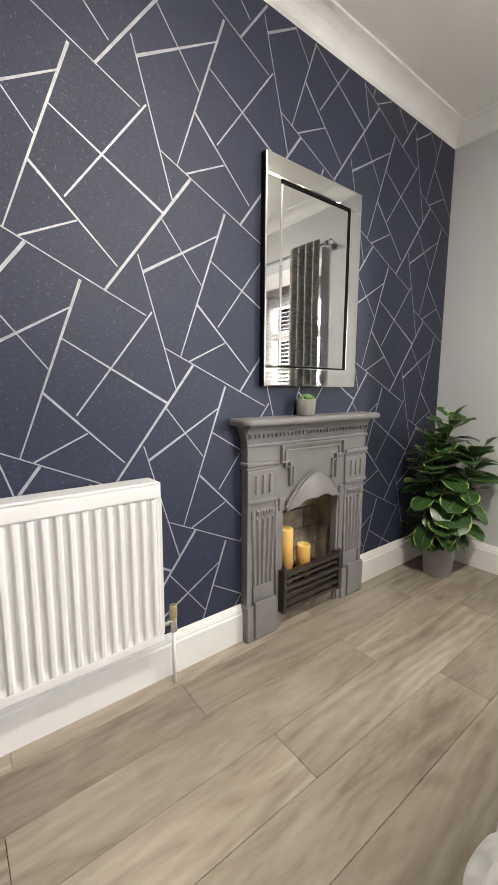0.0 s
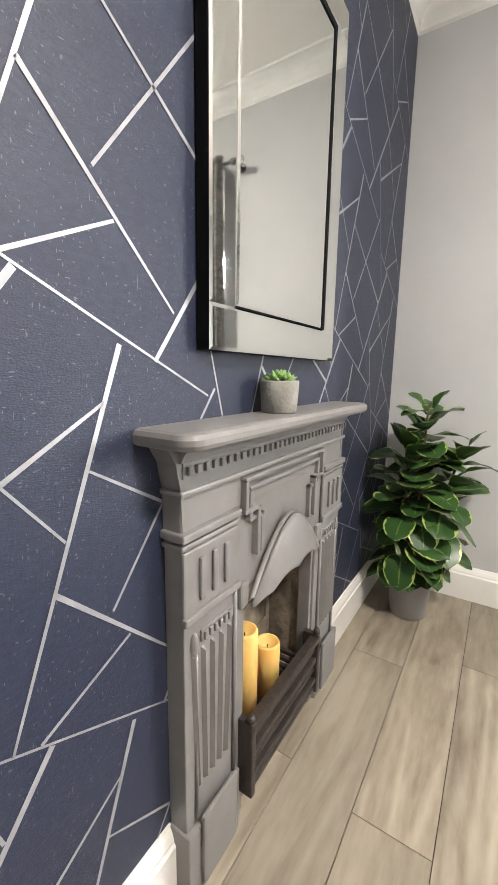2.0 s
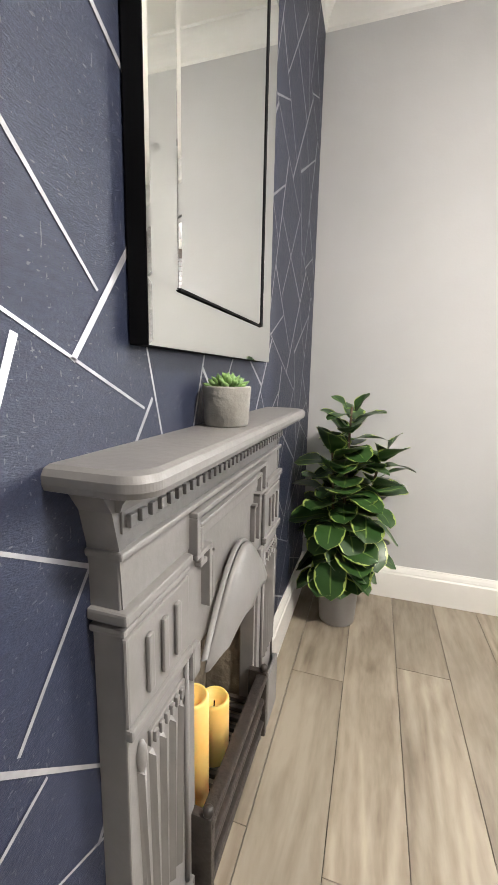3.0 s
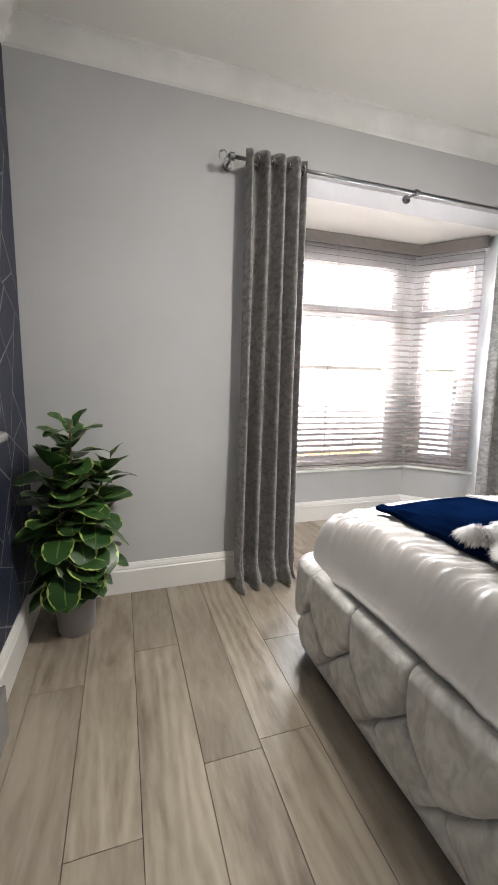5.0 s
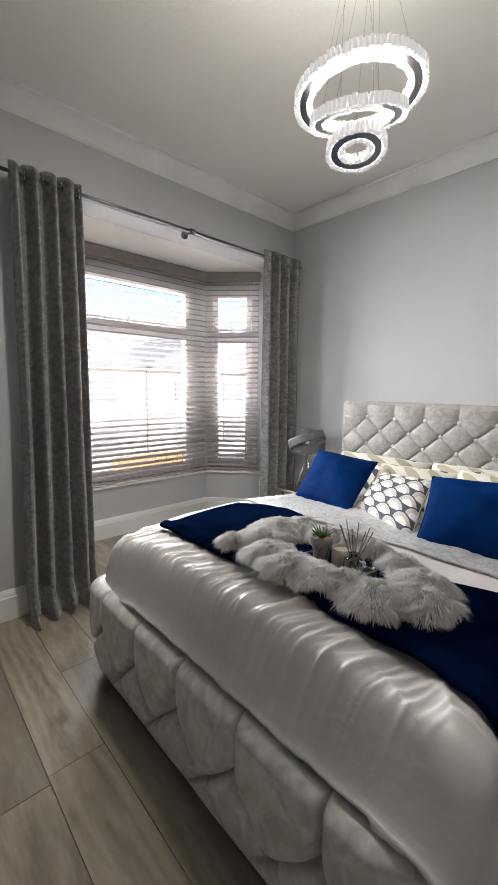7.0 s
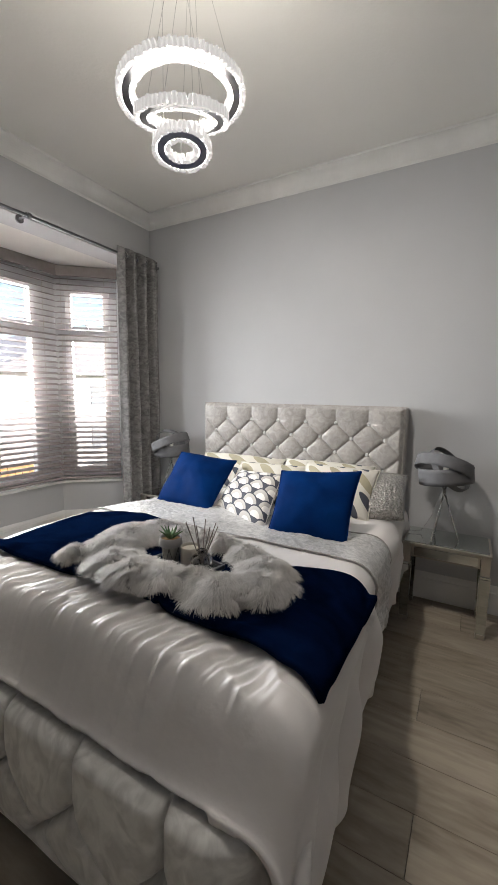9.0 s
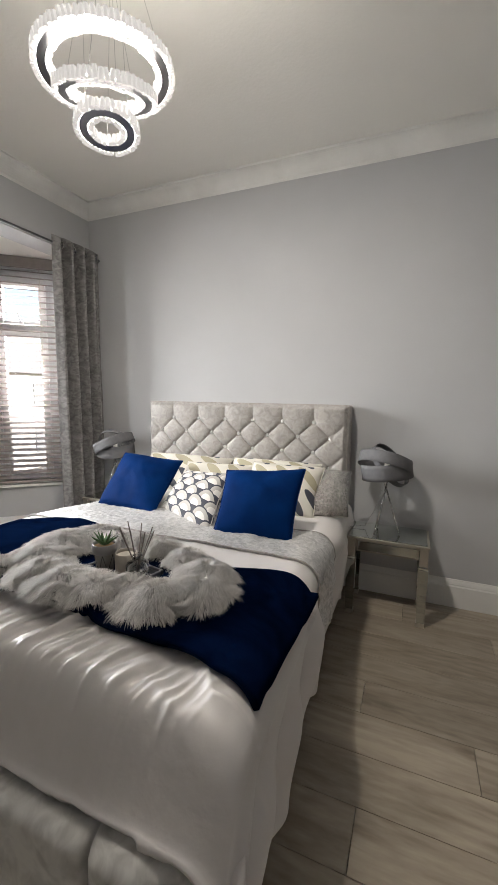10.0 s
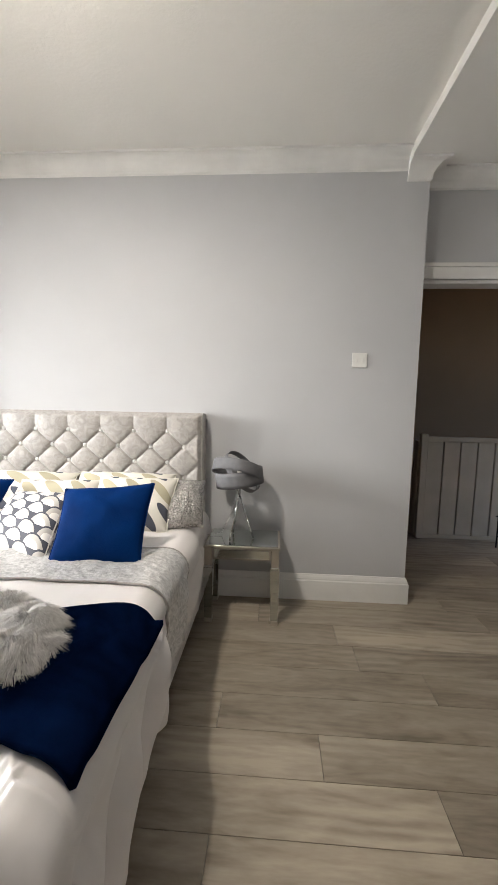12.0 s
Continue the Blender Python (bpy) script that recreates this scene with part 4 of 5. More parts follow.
# ---- cushions and pillows ----
def cushion(name, corners, puff, material, label, category="cushion", group="", round_=0.5, sag=0.0):
    """A stuffed cushion from its four corners: bottom left, bottom right, top right, top left, seen from the front."""
    c = [Vector(p) for p in corners]
    mid = sum(c, Vector()) / 4
    n = (c[1] - c[0]).cross(c[3] - c[0]).normalized()
    ob = thing(name, mid.x, mid.y, mid.z, label, category, group)
    seed = mid.x * 7 + mid.y * 3

    def face(sign):
        def f(u, v):
            p = c[0] * (1 - u) * (1 - v) + c[1] * u * (1 - v) + c[2] * u * v + c[3] * (1 - u) * v
            uu, vv = 2 * u - 1, 2 * v - 1
            # sides draw in between the corners
            pull = 0.06
            p = p.lerp(mid, pull * (1 - abs(uu) ** 2) * abs(vv) ** 3 + pull * (1 - abs(vv) ** 2) * abs(uu) ** 3)
            h = max(0.0, (1 - abs(uu) ** 2.6) * (1 - abs(vv) ** 2.6)) ** round_
            w = (0.008 * nz(u * 5, v * 5, seed) + 0.007 * abs(nz(u * 6 + v * 3, v * 4 - u * 2, seed + 5))) * h + 0.012 * sag * math.sin(5 * u + 6 * v + seed) * h
            return p - mid + n * (sign * puff * h + w)
        return f
    bm = grid(bmesh.new(), 34, 34, face(1), True)
    grid(bm, 34, 34, face(-1), True)
    bmesh.ops.remove_doubles(bm, verts=bm.verts, dist=0.0004)
    bmesh.ops.recalc_face_normals(bm, faces=bm.faces)
    part("cover", bm, material, ob, "", True)
    seam = bmesh.new()
    g = face(0)
    edge = [(i / 20, 0) for i in range(20)] + [(1, i / 20) for i in range(20)] + [(1 - i / 20, 1) for i in range(20)] + [(0, 1 - i / 20) for i in range(21)]
    for a, b in zip(edge, edge[1:]):
        rod(seam, g(*a), g(*b), 0.0032, seg=5)
    part("seam", seam, material, ob)
    return ob


cushion("pillow", ((2.40, -0.62, 0.60), (1.75, -0.62, 0.60), (1.75, -0.84, 0.80), (2.40, -0.84, 0.80)), 0.075, LEAF_PRINT, "cream pillow printed with dark and beige leaves", "pillow", "pillows at the headboard")
cushion("pillow", ((1.74, -0.62, 0.60), (1.16, -0.62, 0.60), (1.16, -0.84, 0.81), (1.74, -0.84, 0.81)), 0.075, LEAF_PRINT, "cream pillow printed with dark and beige leaves", "pillow", "pillows at the headboard")
cushion("pillow", ((1.98, -0.42, 0.61), (1.55, -0.42, 0.61), (1.50, -0.62, 0.81), (1.96, -0.62, 0.80)), 0.06, LEAF_PRINT, "cream pillow printed with dark and beige leaves", "pillow", "pillows at the headboard")
cushion("pillow", ((1.50, -0.36, 0.61), (1.10, -0.40, 0.61), (1.09, -0.60, 0.835), (1.50, -0.58, 0.845)), 0.055, LEAF_PRINT, "cream pillow printed with dark and beige leaves", "pillow", "pillows at the headboard")
cushion("sequin_pillow", ((1.18, -0.40, 0.60), (0.95, -0.54, 0.60), (0.97, -0.74, 0.80), (1.18, -0.66, 0.81)), 0.07, SEQUIN, "silver sequin pillow slumped against the headboard", "pillow")
cushion("cushion", ((2.27, -0.16, 0.605), (1.86, -0.11, 0.605), (1.925, -0.50, 0.825), (2.355, -0.50, 0.845)), 0.065, BLUE, "plump royal blue velvet cushion standing on a corner", group="blue cushions", sag=0.8)
cushion("cushion", ((1.905, -0.23, 0.605), (1.467, 0.03, 0.60), (1.52, -0.30, 0.82), (1.86, -0.44, 0.785)), 0.055, SCALLOP, "cream cushion with a grey fish-scale print")
cushion("cushion", ((1.447, 0.035, 0.605), (1.108, -0.04, 0.60), (1.098, -0.21, 0.895), (1.485, -0.20, 0.86)), 0.07, BLUE, "plump royal blue velvet cushion leaning on the pillows", group="blue cushions", sag=1.3)

# ---- sheepskin, tray and ornaments ----
BLOBS = ((1.74, 0.66, 0.10), (1.77, 0.53, 0.115), (1.72, 0.43, 0.09), (1.60, 0.45, 0.08), (1.79, 0.76, 0.045), (1.63, 0.74, 0.085), (1.52, 0.765, 0.085), (1.43, 0.75, 0.075),
         (1.34, 0.715, 0.06), (1.26, 0.72, 0.095), (1.17, 0.65, 0.095), (1.20, 0.55, 0.085), (1.30, 0.48, 0.06), (1.42, 0.45, 0.055), (1.50, 0.44, 0.055))


def fur_field(x, y):
    return max(1 - math.hypot(x - cx, y + 0.018 - cy) / (r * 0.94) for cx, cy, r in BLOBS)


rug = thing("sheepskin", 1.48, 0.62, 0.68, "shaggy pale grey sheepskin curled round a tray on the throw", "sheepskin")
bm = bmesh.new()
cells = {}
step = 0.012
for i in range(90):
    for j in range(60):
        x, y = 0.98 + i * step, 0.30 + j * step
        if fur_field(x, y) > -0.02:
            cells[i, j] = bm.verts.new((x - 1.48, y - 0.62, duvet_top(x, y) + 0.008 + 0.036 * max(0, fur_field(x, y)) ** 0.5 - 0.68))
for (i, j) in list(cells):
    q = [cells.get(k) for k in ((i, j), (i + 1, j), (i + 1, j + 1), (i, j + 1))]
    if all(q):
        bm.faces.new(q)
hide = part("hide", bm, SHEET, rug, "", True)
rngh = random.Random(3)
vs, fs = [], []
while len(vs) < 75000 * 5:
    x, y = rngh.uniform(1.0, 1.90), rngh.uniform(0.34, 0.88)
    f = fur_field(x, y)
    if f < 0:
        continue
    e = 0.01
    gx, gy = fur_field(x + e, y) - fur_field(x - e, y), fur_field(x, y + e) - fur_field(x, y - e)
    g = math.hypot(gx, gy) or 1
    clump = nz(x * 26, y * 26, 5) * 1.9
    ang = math.atan2(0.75 - 0.8 * gy / g, -0.8 * gx / g) + clump + rngh.uniform(-0.25, 0.25)
    lean = 0.45 + 0.6 * (1 - f) + 0.35 * rngh.random()
    ln = rngh.uniform(0.028, 0.050) * (0.75 + 0.35 * (1 - f))
    base = Vector((x, y, duvet_top(x, y) + 0.024 + 0.045 * f ** 0.5))
    d = Vector((math.cos(ang) * lean, math.sin(ang) * lean, 0.75)).normalized()
    side = Vector((-math.sin(ang), math.cos(ang), 0)) * 0.0011
    mid_ = base + d * ln * 0.55
    tip = base + d * ln + Vector((0, 0, -0.018 * lean))
    k = len(vs)
    for p in (base - side, base + side, mid_ + side * 0.8, mid_ - side * 0.8, tip):
        vs.append(tuple(p - Vector((1.48, 0.62, 0.68))))
    fs += [(k, k + 1, k + 2, k + 3), (k + 3, k + 2, k + 4)]
me = bpy.data.meshes.new("fur")
me.from_pydata(vs, [], fs)
me.materials.append(FUR)
fur = new("fur", me)
fur.parent = rug
tagged(fur, "long pale fur strands", kind="stuff")

TZ = duvet_top(1.45, 0.58) + 0.018
tray = thing("tray", 1.45, 0.59, TZ, "small dark mirrored tray half sunk in the sheepskin", "tray", turn=-12)
part("tray_base", boxed(-0.105, 0.105, -0.055, 0.055, 0, 0.010, 0.004), BLACK, tray)
rim = bmesh.new()
for a in ((-0.110, 0.110, -0.061, -0.053), (-0.110, 0.110, 0.053, 0.061), (-0.110, -0.102, -0.053, 0.053), (0.102, 0.110, -0.053, 0.053)):
    box(rim, a[0], a[1], a[2], a[3], 0, 0.018, 0.002)
part("rim", rim, DARK_CHROME, tray)
TT = TZ + 0.011
pot = thing("small_plant_pot", 1.497, 0.615, TT, "small grey two-tone pot with a spiky green succulent", "plant pot")
part("pot", lathe(bmesh.new(), [(0.001, 0), (0.024, 0), (0.031, 0.062), (0.031, 0.064)]), CONCRETE, pot, smooth=True)
part("rim", lathe(bmesh.new(), [(0.033, 0.058), (0.036, 0.060), (0.036, 0.085), (0.034, 0.087), (0.031, 0.085), (0.031, 0.076)]), POT_GREY, pot, "darker glazed rim", smooth=True)
part("grit", lathe(bmesh.new(), [(0.0001, 0.082), (0.018, 0.081), (0.032, 0.077)]), GRIT, pot)
tri = bmesh.new()
for k in range(6):
    a0, a1 = k * math.pi / 3, (k + 0.5) * math.pi / 3
    rod(tri, (0.030 * math.cos(a0), 0.030 * math.sin(a0), 0.055), (0.0255 * math.cos(a1), 0.0255 * math.sin(a1), 0.004), 0.0012, seg=5)
    rod(tri, (0.0255 * math.cos(a1), 0.0255 * math.sin(a1), 0.004), (0.030 * math.cos(a0 + math.pi / 3), 0.030 * math.sin(a0 + math.pi / 3), 0.055), 0.0012, seg=5)
part("line_pattern", tri, GRATE, pot, "dark zigzag lines")
rs = random.Random(8)
for k in range(16):
    a, el, ln = k * 2.4, rs.uniform(0.5, 1.35), rs.uniform(0.035, 0.055)
    d = Vector((math.cos(a) * math.cos(el), math.sin(a) * math.cos(el), math.sin(el)))
    s = rod(bmesh.new(), Vector((0, 0, 0.08)) + d * 0.004, Vector((0, 0, 0.08)) + d * ln, 0.0055, 0.0006, seg=6)
    part("spike_leaf", s, SPIKE, pot)
jar = thing("candle_jar", 1.425, 0.605, TT, "silver glass candle jar with pale wax", "candle")
part("jar", lathe(bmesh.new(), [(0.001, 0), (0.030, 0), (0.032, 0.004), (0.032, 0.066), (0.029, 0.066), (0.029, 0.058)]), CHAMPAGNE, jar, smooth=True)
part("wax", lathe(bmesh.new(), [(0.0001, 0.056), (0.029, 0.057)]), CREAM, jar)
dif = thing("reed_diffuser", 1.368, 0.625, TT, "clear glass reed diffuser with dark sticks", "reed diffuser")
part("bottle", lathe(bmesh.new(), [(0.001, 0), (0.030, 0), (0.033, 0.004), (0.033, 0.045), (0.028, 0.054), (0.012, 0.058), (0.011, 0.070), (0.014, 0.072), (0.008, 0.072), (0.008, 0.058), (0.026, 0.046), (0.029, 0.006), (0.001, 0.005)]), CLEAR, dif, smooth=True)
part("oil", lathe(bmesh.new(), [(0.001, 0.006), (0.028, 0.006), (0.028, 0.024), (0.001, 0.024)]), CLEAR, dif)
for k in range(8):
    a = k * 0.8 + 0.3
    part("reed", rod(bmesh.new(), (-0.006 * math.cos(a), -0.006 * math.sin(a), 0.012), (0.050 * math.cos(a), 0.050 * math.sin(a), 0.155 + 0.01 * math.sin(k)), 0.0016, seg=6), REED, dif)


# ---- fireplace ----
FC, FY = 1.868, N - 0.045                      # centre line and front face
fire = thing("fireplace", FC, FY, 0, "grey painted cast-iron fireplace surround with fluted pilasters", "fireplace")
BACK = N - FY                                  # wall face in local y


def lf(x0, x1, y0, y1, z0, z1, bevel=0.003):
    return boxed(x0, x1, y0, y1, z0, z1, bevel=bevel)


# mantel shelf with a rounded nose
def outline(x0, x1, y0, y1, r):
    """Plan of the shelf: square at the wall, rounded in front."""
    pts = [(x0, y1)]
    pts += [(x0 + r - r * math.cos(a), y0 + r - r * math.sin(a)) for a in [i * math.pi / 28 for i in range(15)]]
    pts += [(x1 - r + r * math.sin(a), y0 + r - r * math.cos(a)) for a in [i * math.pi / 28 for i in range(15)]]
    return pts + [(x1, y1)]


bm = bmesh.new()
layers = []
for inset, z in ((0.010, 0.957), (0.003, 0.960), (0.0, 0.967), (0.0, 0.976), (0.004, 0.983), (0.012, 0.986)):
    layers.append([bm.verts.new((x, y, z)) for x, y in outline(-0.455 + inset, 0.425 - inset, -0.075 + inset, BACK, 0.035)])
for lo, hi in zip(layers, layers[1:]):
    for i in range(len(lo)):
        bm.faces.new((lo[i], lo[(i + 1) % len(lo)], hi[(i + 1) % len(lo)], hi[i]))
bm.faces.new(layers[0][::-1])
bm.faces.new(layers[-1])
bmesh.ops.recalc_face_normals(bm, faces=bm.faces)
part("mantel_shelf", bm, IRON, fire)
for s in (-1, 1):
    bm = bmesh.new()
    extrude_profile(bm, [(0, 0.80), (0.004, 0.88), (0.014, 0.925), (0.034, 0.957), (-0.01, 0.957), (-0.01, 0.80)], (s * 0.392, 0.0, 0), (s * 0.392, BACK, 0), (s, 0, 0))
    part("cornice_end", bm, IRON, fire)
# cavetto and frieze mouldings below it
cav = [(0, 0.925), (-0.006, 0.925), (-0.010, 0.935), (-0.020, 0.948), (-0.040, 0.958), (0.03, 0.958), (0.03, 0.925)]
bm = bmesh.new()
extrude_profile(bm, [(o, u) for o, u in cav], (-0.40, 0, 0), (0.40, 0, 0), (0, 1, 0))
part("cornice_moulding", bm, IRON, fire)
part("dentil_strip", lf(-0.392, 0.392, -0.003, 0.02, 0.896, 0.925, 0.001), IRON, fire)
for i in range(34):
    x = -0.385 + i * 0.0233
    part("dentil", lf(x, x + 0.013, -0.010, -0.003, 0.902, 0.918, 0.0015), IRON, fire)
part("frieze", lf(-0.395, 0.395, 0.002, BACK, 0.80, 0.896, 0.002), IRON, fire)
part("moulding", lf(-0.401, 0.401, -0.007, BACK, 0.866, 0.876, 0.003), IRON, fire)
for s in (-1, 1):
    for z, d, h in ((0.785, 0.012, 0.016), (0.768, 0.006, 0.011)):
        xa, xb = sorted((s * (0.398 + d * 0.4), s * 0.226))
        part("moulding", lf(xa, xb, -d, BACK, z, z + h, 0.004), IRON, fire)
# pilasters
for s in (-1, 1):
    a, b = (-0.393, -0.232) if s < 0 else (0.232, 0.393)
    mid = (a + b) / 2
    part("pilaster", lf(a, b, 0.0, BACK, 0.16, 0.80, 0.003), IRON, fire)
    part("pilaster_block", lf(a - 0.004, b + 0.004, -0.006, 0.002, 0.64, 0.765, 0.004), IRON, fire)
    for k in range(3):
        part("block_bar", lf(mid - 0.045 + k * 0.038, mid - 0.045 + k * 0.038 + 0.014, -0.013, -0.006, 0.662, 0.745, 0.003), IRON, fire)
    part("pilaster_moulding", lf(a - 0.006, b + 0.006, -0.012, 0.0, 0.625, 0.642, 0.004), IRON, fire)
    ro = bmesh.new()
    bmesh.ops.create_icosphere(ro, subdivisions=2, radius=0.012, matrix=Matrix.Translation((a + 0.026 if s < 0 else b - 0.026, -0.002, 0.572)) @ Matrix.Diagonal((0.8, 0.7, 2.2, 1)))
    part("boss", ro, IRON, fire, "", True)
    part("flute_header", lf(a + 0.045 if s < 0 else a + 0.02, b - 0.012 if s < 0 else b - 0.04, -0.005, 0.001, 0.567, 0.592, 0.002), IRON, fire)
    for k in range(6):
        x = (a + 0.050 if s < 0 else a + 0.025) + k * 0.0155
        part("bead", lf(x, x + 0.009, -0.011, -0.004, 0.571, 0.588, 0.002), IRON, fire)
    for k in range(5):
        x = mid - 0.046 + k * 0.023
        taper = (k - 2) * 0.006
        f = bmesh.new()
        vsx = [f.verts.new(p) for p in ((x - 0.006, 0, 0.25), (x + 0.006, 0, 0.25), (x + 0.005 + taper, 0, 0.555), (x - 0.005 + taper, 0, 0.555),
                                        (x, -0.009, 0.255), (x + taper, -0.009, 0.548))]
        for q in ((0, 1, 4), (1, 2, 5, 4), (2, 3, 5), (3, 0, 4, 5)):
            f.faces.new([vsx[i] for i in q])
        part("flute", f, IRON, fire)
    part("edge_bead", rod(bmesh.new(), (b - 0.004 if s < 0 else a + 0.004, -0.003, 0.17), (b - 0.004 if s < 0 else a + 0.004, -0.003, 0.62), 0.005, seg=8), IRON, fire, "", True)
    part("edge_bead", rod(bmesh.new(), (a + 0.03 if s < 0 else b - 0.03, -0.002, 0.17), (a + 0.03 if s < 0 else b - 0.03, -0.002, 0.555), 0.004, seg=8), IRON, fire, "", True)
    pl = bmesh.new()
    box(pl, a - 0.006, b + 0.010, -0.012, BACK, 0.0, 0.165, 0.004)
    part("plinth_block", pl, IRON, fire)
    part("plinth_face", lf(a + 0.03, b - 0.01, -0.022, -0.010, 0.012, 0.185, 0.008), IRON, fire)
# stepped panel over the opening
for grow, proud in ((0.0, 0.013), (-0.024, 0.008)):
    w1, w2 = 0.212 + grow, 0.162 + grow
    t1, t2, t3 = 0.852 + grow, 0.790 + grow, 0.672
    for s in (-1, 1):
        for xa, xb, za, zb in ((w1 - 0.012, w1, t2, t1), (w2 - 0.012, w2, t3, t2), (w2 - 0.012, w1, t2 - 0.009, t2)):
            a, b = sorted((s * xa, s * xb))
            part("step_moulding", lf(a, b, -proud, 0.006, za, zb, 0.002), IRON, fire)
    part("step_moulding", lf(-w1, w1, -proud, 0.006, t1, t1 + 0.009, 0.002), IRON, fire)
part("panel_field", lf(-0.232, 0.232, 0.004, BACK, 0.60, 0.80, 0.001), IRON, fire)


# arched hood with a scalloped lower lip
def hood_top(x):
    """The bell-shaped crown of the hood: shoulders falling from a rounded arch."""
    return 0.563 + 0.155 * (1 - min(1, abs(x) / 0.176) ** 1.7)


def hood(u, v):
    a = math.pi * u
    x = -0.172 * math.cos(a)
    ztop = hood_top(x)
    lip = 0.552 + 0.050 * math.sin(a) ** 1.5 + 0.013 * abs(math.sin(4.5 * a)) * math.sin(a)
    z = lip + (ztop - lip) * v
    y = -0.010 - 0.034 * math.sin(a) * (1 - v) ** 0.6 - 0.004 * math.sin(a)
    return (x, y, z)


solid(part("hood", grid(bmesh.new(), 60, 14, hood), IRON, fire, "bowed hood with a scalloped edge", True), 0.008, 1)
bm = bmesh.new()
for i in range(24):
    a0, a1 = math.pi * i / 24, math.pi * (i + 1) / 24
    p = [(-0.180 * math.cos(a), -0.010, 0.006 + hood_top(-0.172 * math.cos(a))) for a in (a0, a1)]
    rod(bm, p[0], p[1], 0.006, seg=8)
bmesh.ops.remove_doubles(bm, verts=bm.verts, dist=0.003)
part("hood_bead", bm, IRON, fire, "", True)
for s in (-1, 1):
    part("leaf_ornament", lf(s * 0.205 - 0.016, s * 0.205 + 0.016, -0.009, 0.004, 0.565, 0.625, 0.006), IRON, fire)
    part("inner_frame", lf(s * 0.216 - 0.016, s * 0.216 + 0.016, 0.0, BACK, 0.0, 0.60, 0.003), IRON, fire)
    part("inner_frame", lf(s * 0.193 - 0.007, s * 0.193 + 0.007, 0.006, BACK, 0.0, 0.60, 0.002), IRON, fire)
# recess lined with fire brick, cut into the chimney breast
rc = bmesh.new()
box(rc, -0.20, 0.20, BACK + 0.12, BACK + 0.14, 0, 0.75)
box(rc, -0.23, -0.20, 0.01, BACK + 0.14, 0, 0.75)
box(rc, 0.20, 0.23, 0.01, BACK + 0.14, 0, 0.75)
box(rc, -0.23, 0.23, 0.01, BACK + 0.14, 0.72, 0.75)
box(rc, -0.20, 0.20, 0.02, BACK + 0.14, 0.0, 0.16)
part("fire_recess", rc, FIREBRICK, fire, "sooty brick recess")
for r in range(5):
    for k in range(-1, 3):
        x = -0.2 + k * 0.15 + (0.07 if r % 2 else 0)
        xa, xb = max(x + 0.003, -0.199), min(x + 0.147, 0.199)
        if xb - xa > 0.02:
            part("fire_brick", lf(xa, xb, BACK + 0.108, BACK + 0.122, 0.165 + r * 0.108, 0.267 + r * 0.108, 0.003), FIREBRICK, fire)
# grate with a slatted front
G = thing("fire_grate", FC, FY, 0, "black iron fire grate with slatted front bars", "fire grate")
for i, z in enumerate((0.085, 0.120, 0.155, 0.190, 0.225)):
    part("bar", boxed(-0.205, 0.175, -0.030 - 0.006 * (i % 2), -0.016, z, z + 0.016, bevel=0.004), GRATE, G)
part("top_bar", boxed(-0.212, 0.182, -0.042, -0.012, 0.260, 0.278, bevel=0.005), GRATE, G)
for x in (-0.208, 0.170):
    part("end_post", boxed(x - 0.006, x + 0.012, -0.040, 0.012, 0.085, 0.285, bevel=0.004), GRATE, G)
    kn = bmesh.new()
    bmesh.ops.create_icosphere(kn, subdivisions=2, radius=0.011, matrix=Matrix.Translation((x + 0.003, -0.030, 0.293)))
    part("knob", kn, GRATE, G, "", True)
for k in range(12):
    part("floor_bar", boxed(-0.19 + k * 0.031, -0.178 + k * 0.031, -0.012, 0.14, 0.185, 0.197), GRATE, G)
for x, y, r, z1, lab in ((1.730, N - 0.010, 0.034, 0.458, "tall ivory pillar candle standing in the grate"), (1.850, N - 0.008, 0.035, 0.350, "short ivory pillar candle standing in the grate")):
    c = thing("pillar_candle", x, y, 0.197, lab, "candle", "candles in the grate")
    h = z1 - 0.197
    part("wax_body", lathe(bmesh.new(), [(0.001, 0), (r, 0), (r, h - 0.006), (r - 0.003, h), (r - 0.008, h - 0.001), (r - 0.013, h - 0.022), (0.001, h - 0.026)], 32), WAX, c, "", True)
    part("wick", rod(bmesh.new(), (0, 0, h - 0.027), (0.001, 0, h - 0.012), 0.0015, seg=6), BLACK, c)

# ---- mirror ----
MX0, MX1, MZ0, MZ1 = 1.567, 2.165, 1.115, 2.019
mir = thing("wall_mirror", (MX0 + MX1) / 2, N - 0.001, (MZ0 + MZ1) / 2, "tall rectangular wall mirror with silver glass border and black edge", "mirror")
hw, hh = (MX1 - MX0) / 2, (MZ1 - MZ0) / 2
part("backing", boxed(-hw, hw, -0.030, -0.001, -hh, hh, bevel=0.002), BLACK, mir, "black backing board")
fw = 0.083


def strip(pts):
    """A bevelled glass strip from its four outline corners (x, z)."""
    bm = bmesh.new()
    c = [Vector((p[0], 0, p[1])) for p in pts]
    mid = sum(c, Vector()) / 4
    outer = [bm.verts.new((p.x, -0.0305, p.z)) for p in c]
    inner = []
    n = len(c)
    for i in range(n):
        e0, e1 = (c[i - 1] - c[i]).normalized(), (c[(i + 1) % n] - c[i]).normalized()
        b = (e0 + e1).normalized()
        s = max(0.2, abs(e0.cross(b).length))
        q = c[i] + b * 0.007 / s
        inner.append(bm.verts.new((q.x, -0.0325, q.z)))
    for i in range(n):
        bm.faces.new((outer[i], outer[(i + 1) % n], inner[(i + 1) % n], inner[i]))
    bm.faces.new(inner)
    bmesh.ops.recalc_face_normals(bm, faces=bm.faces)
    return bm


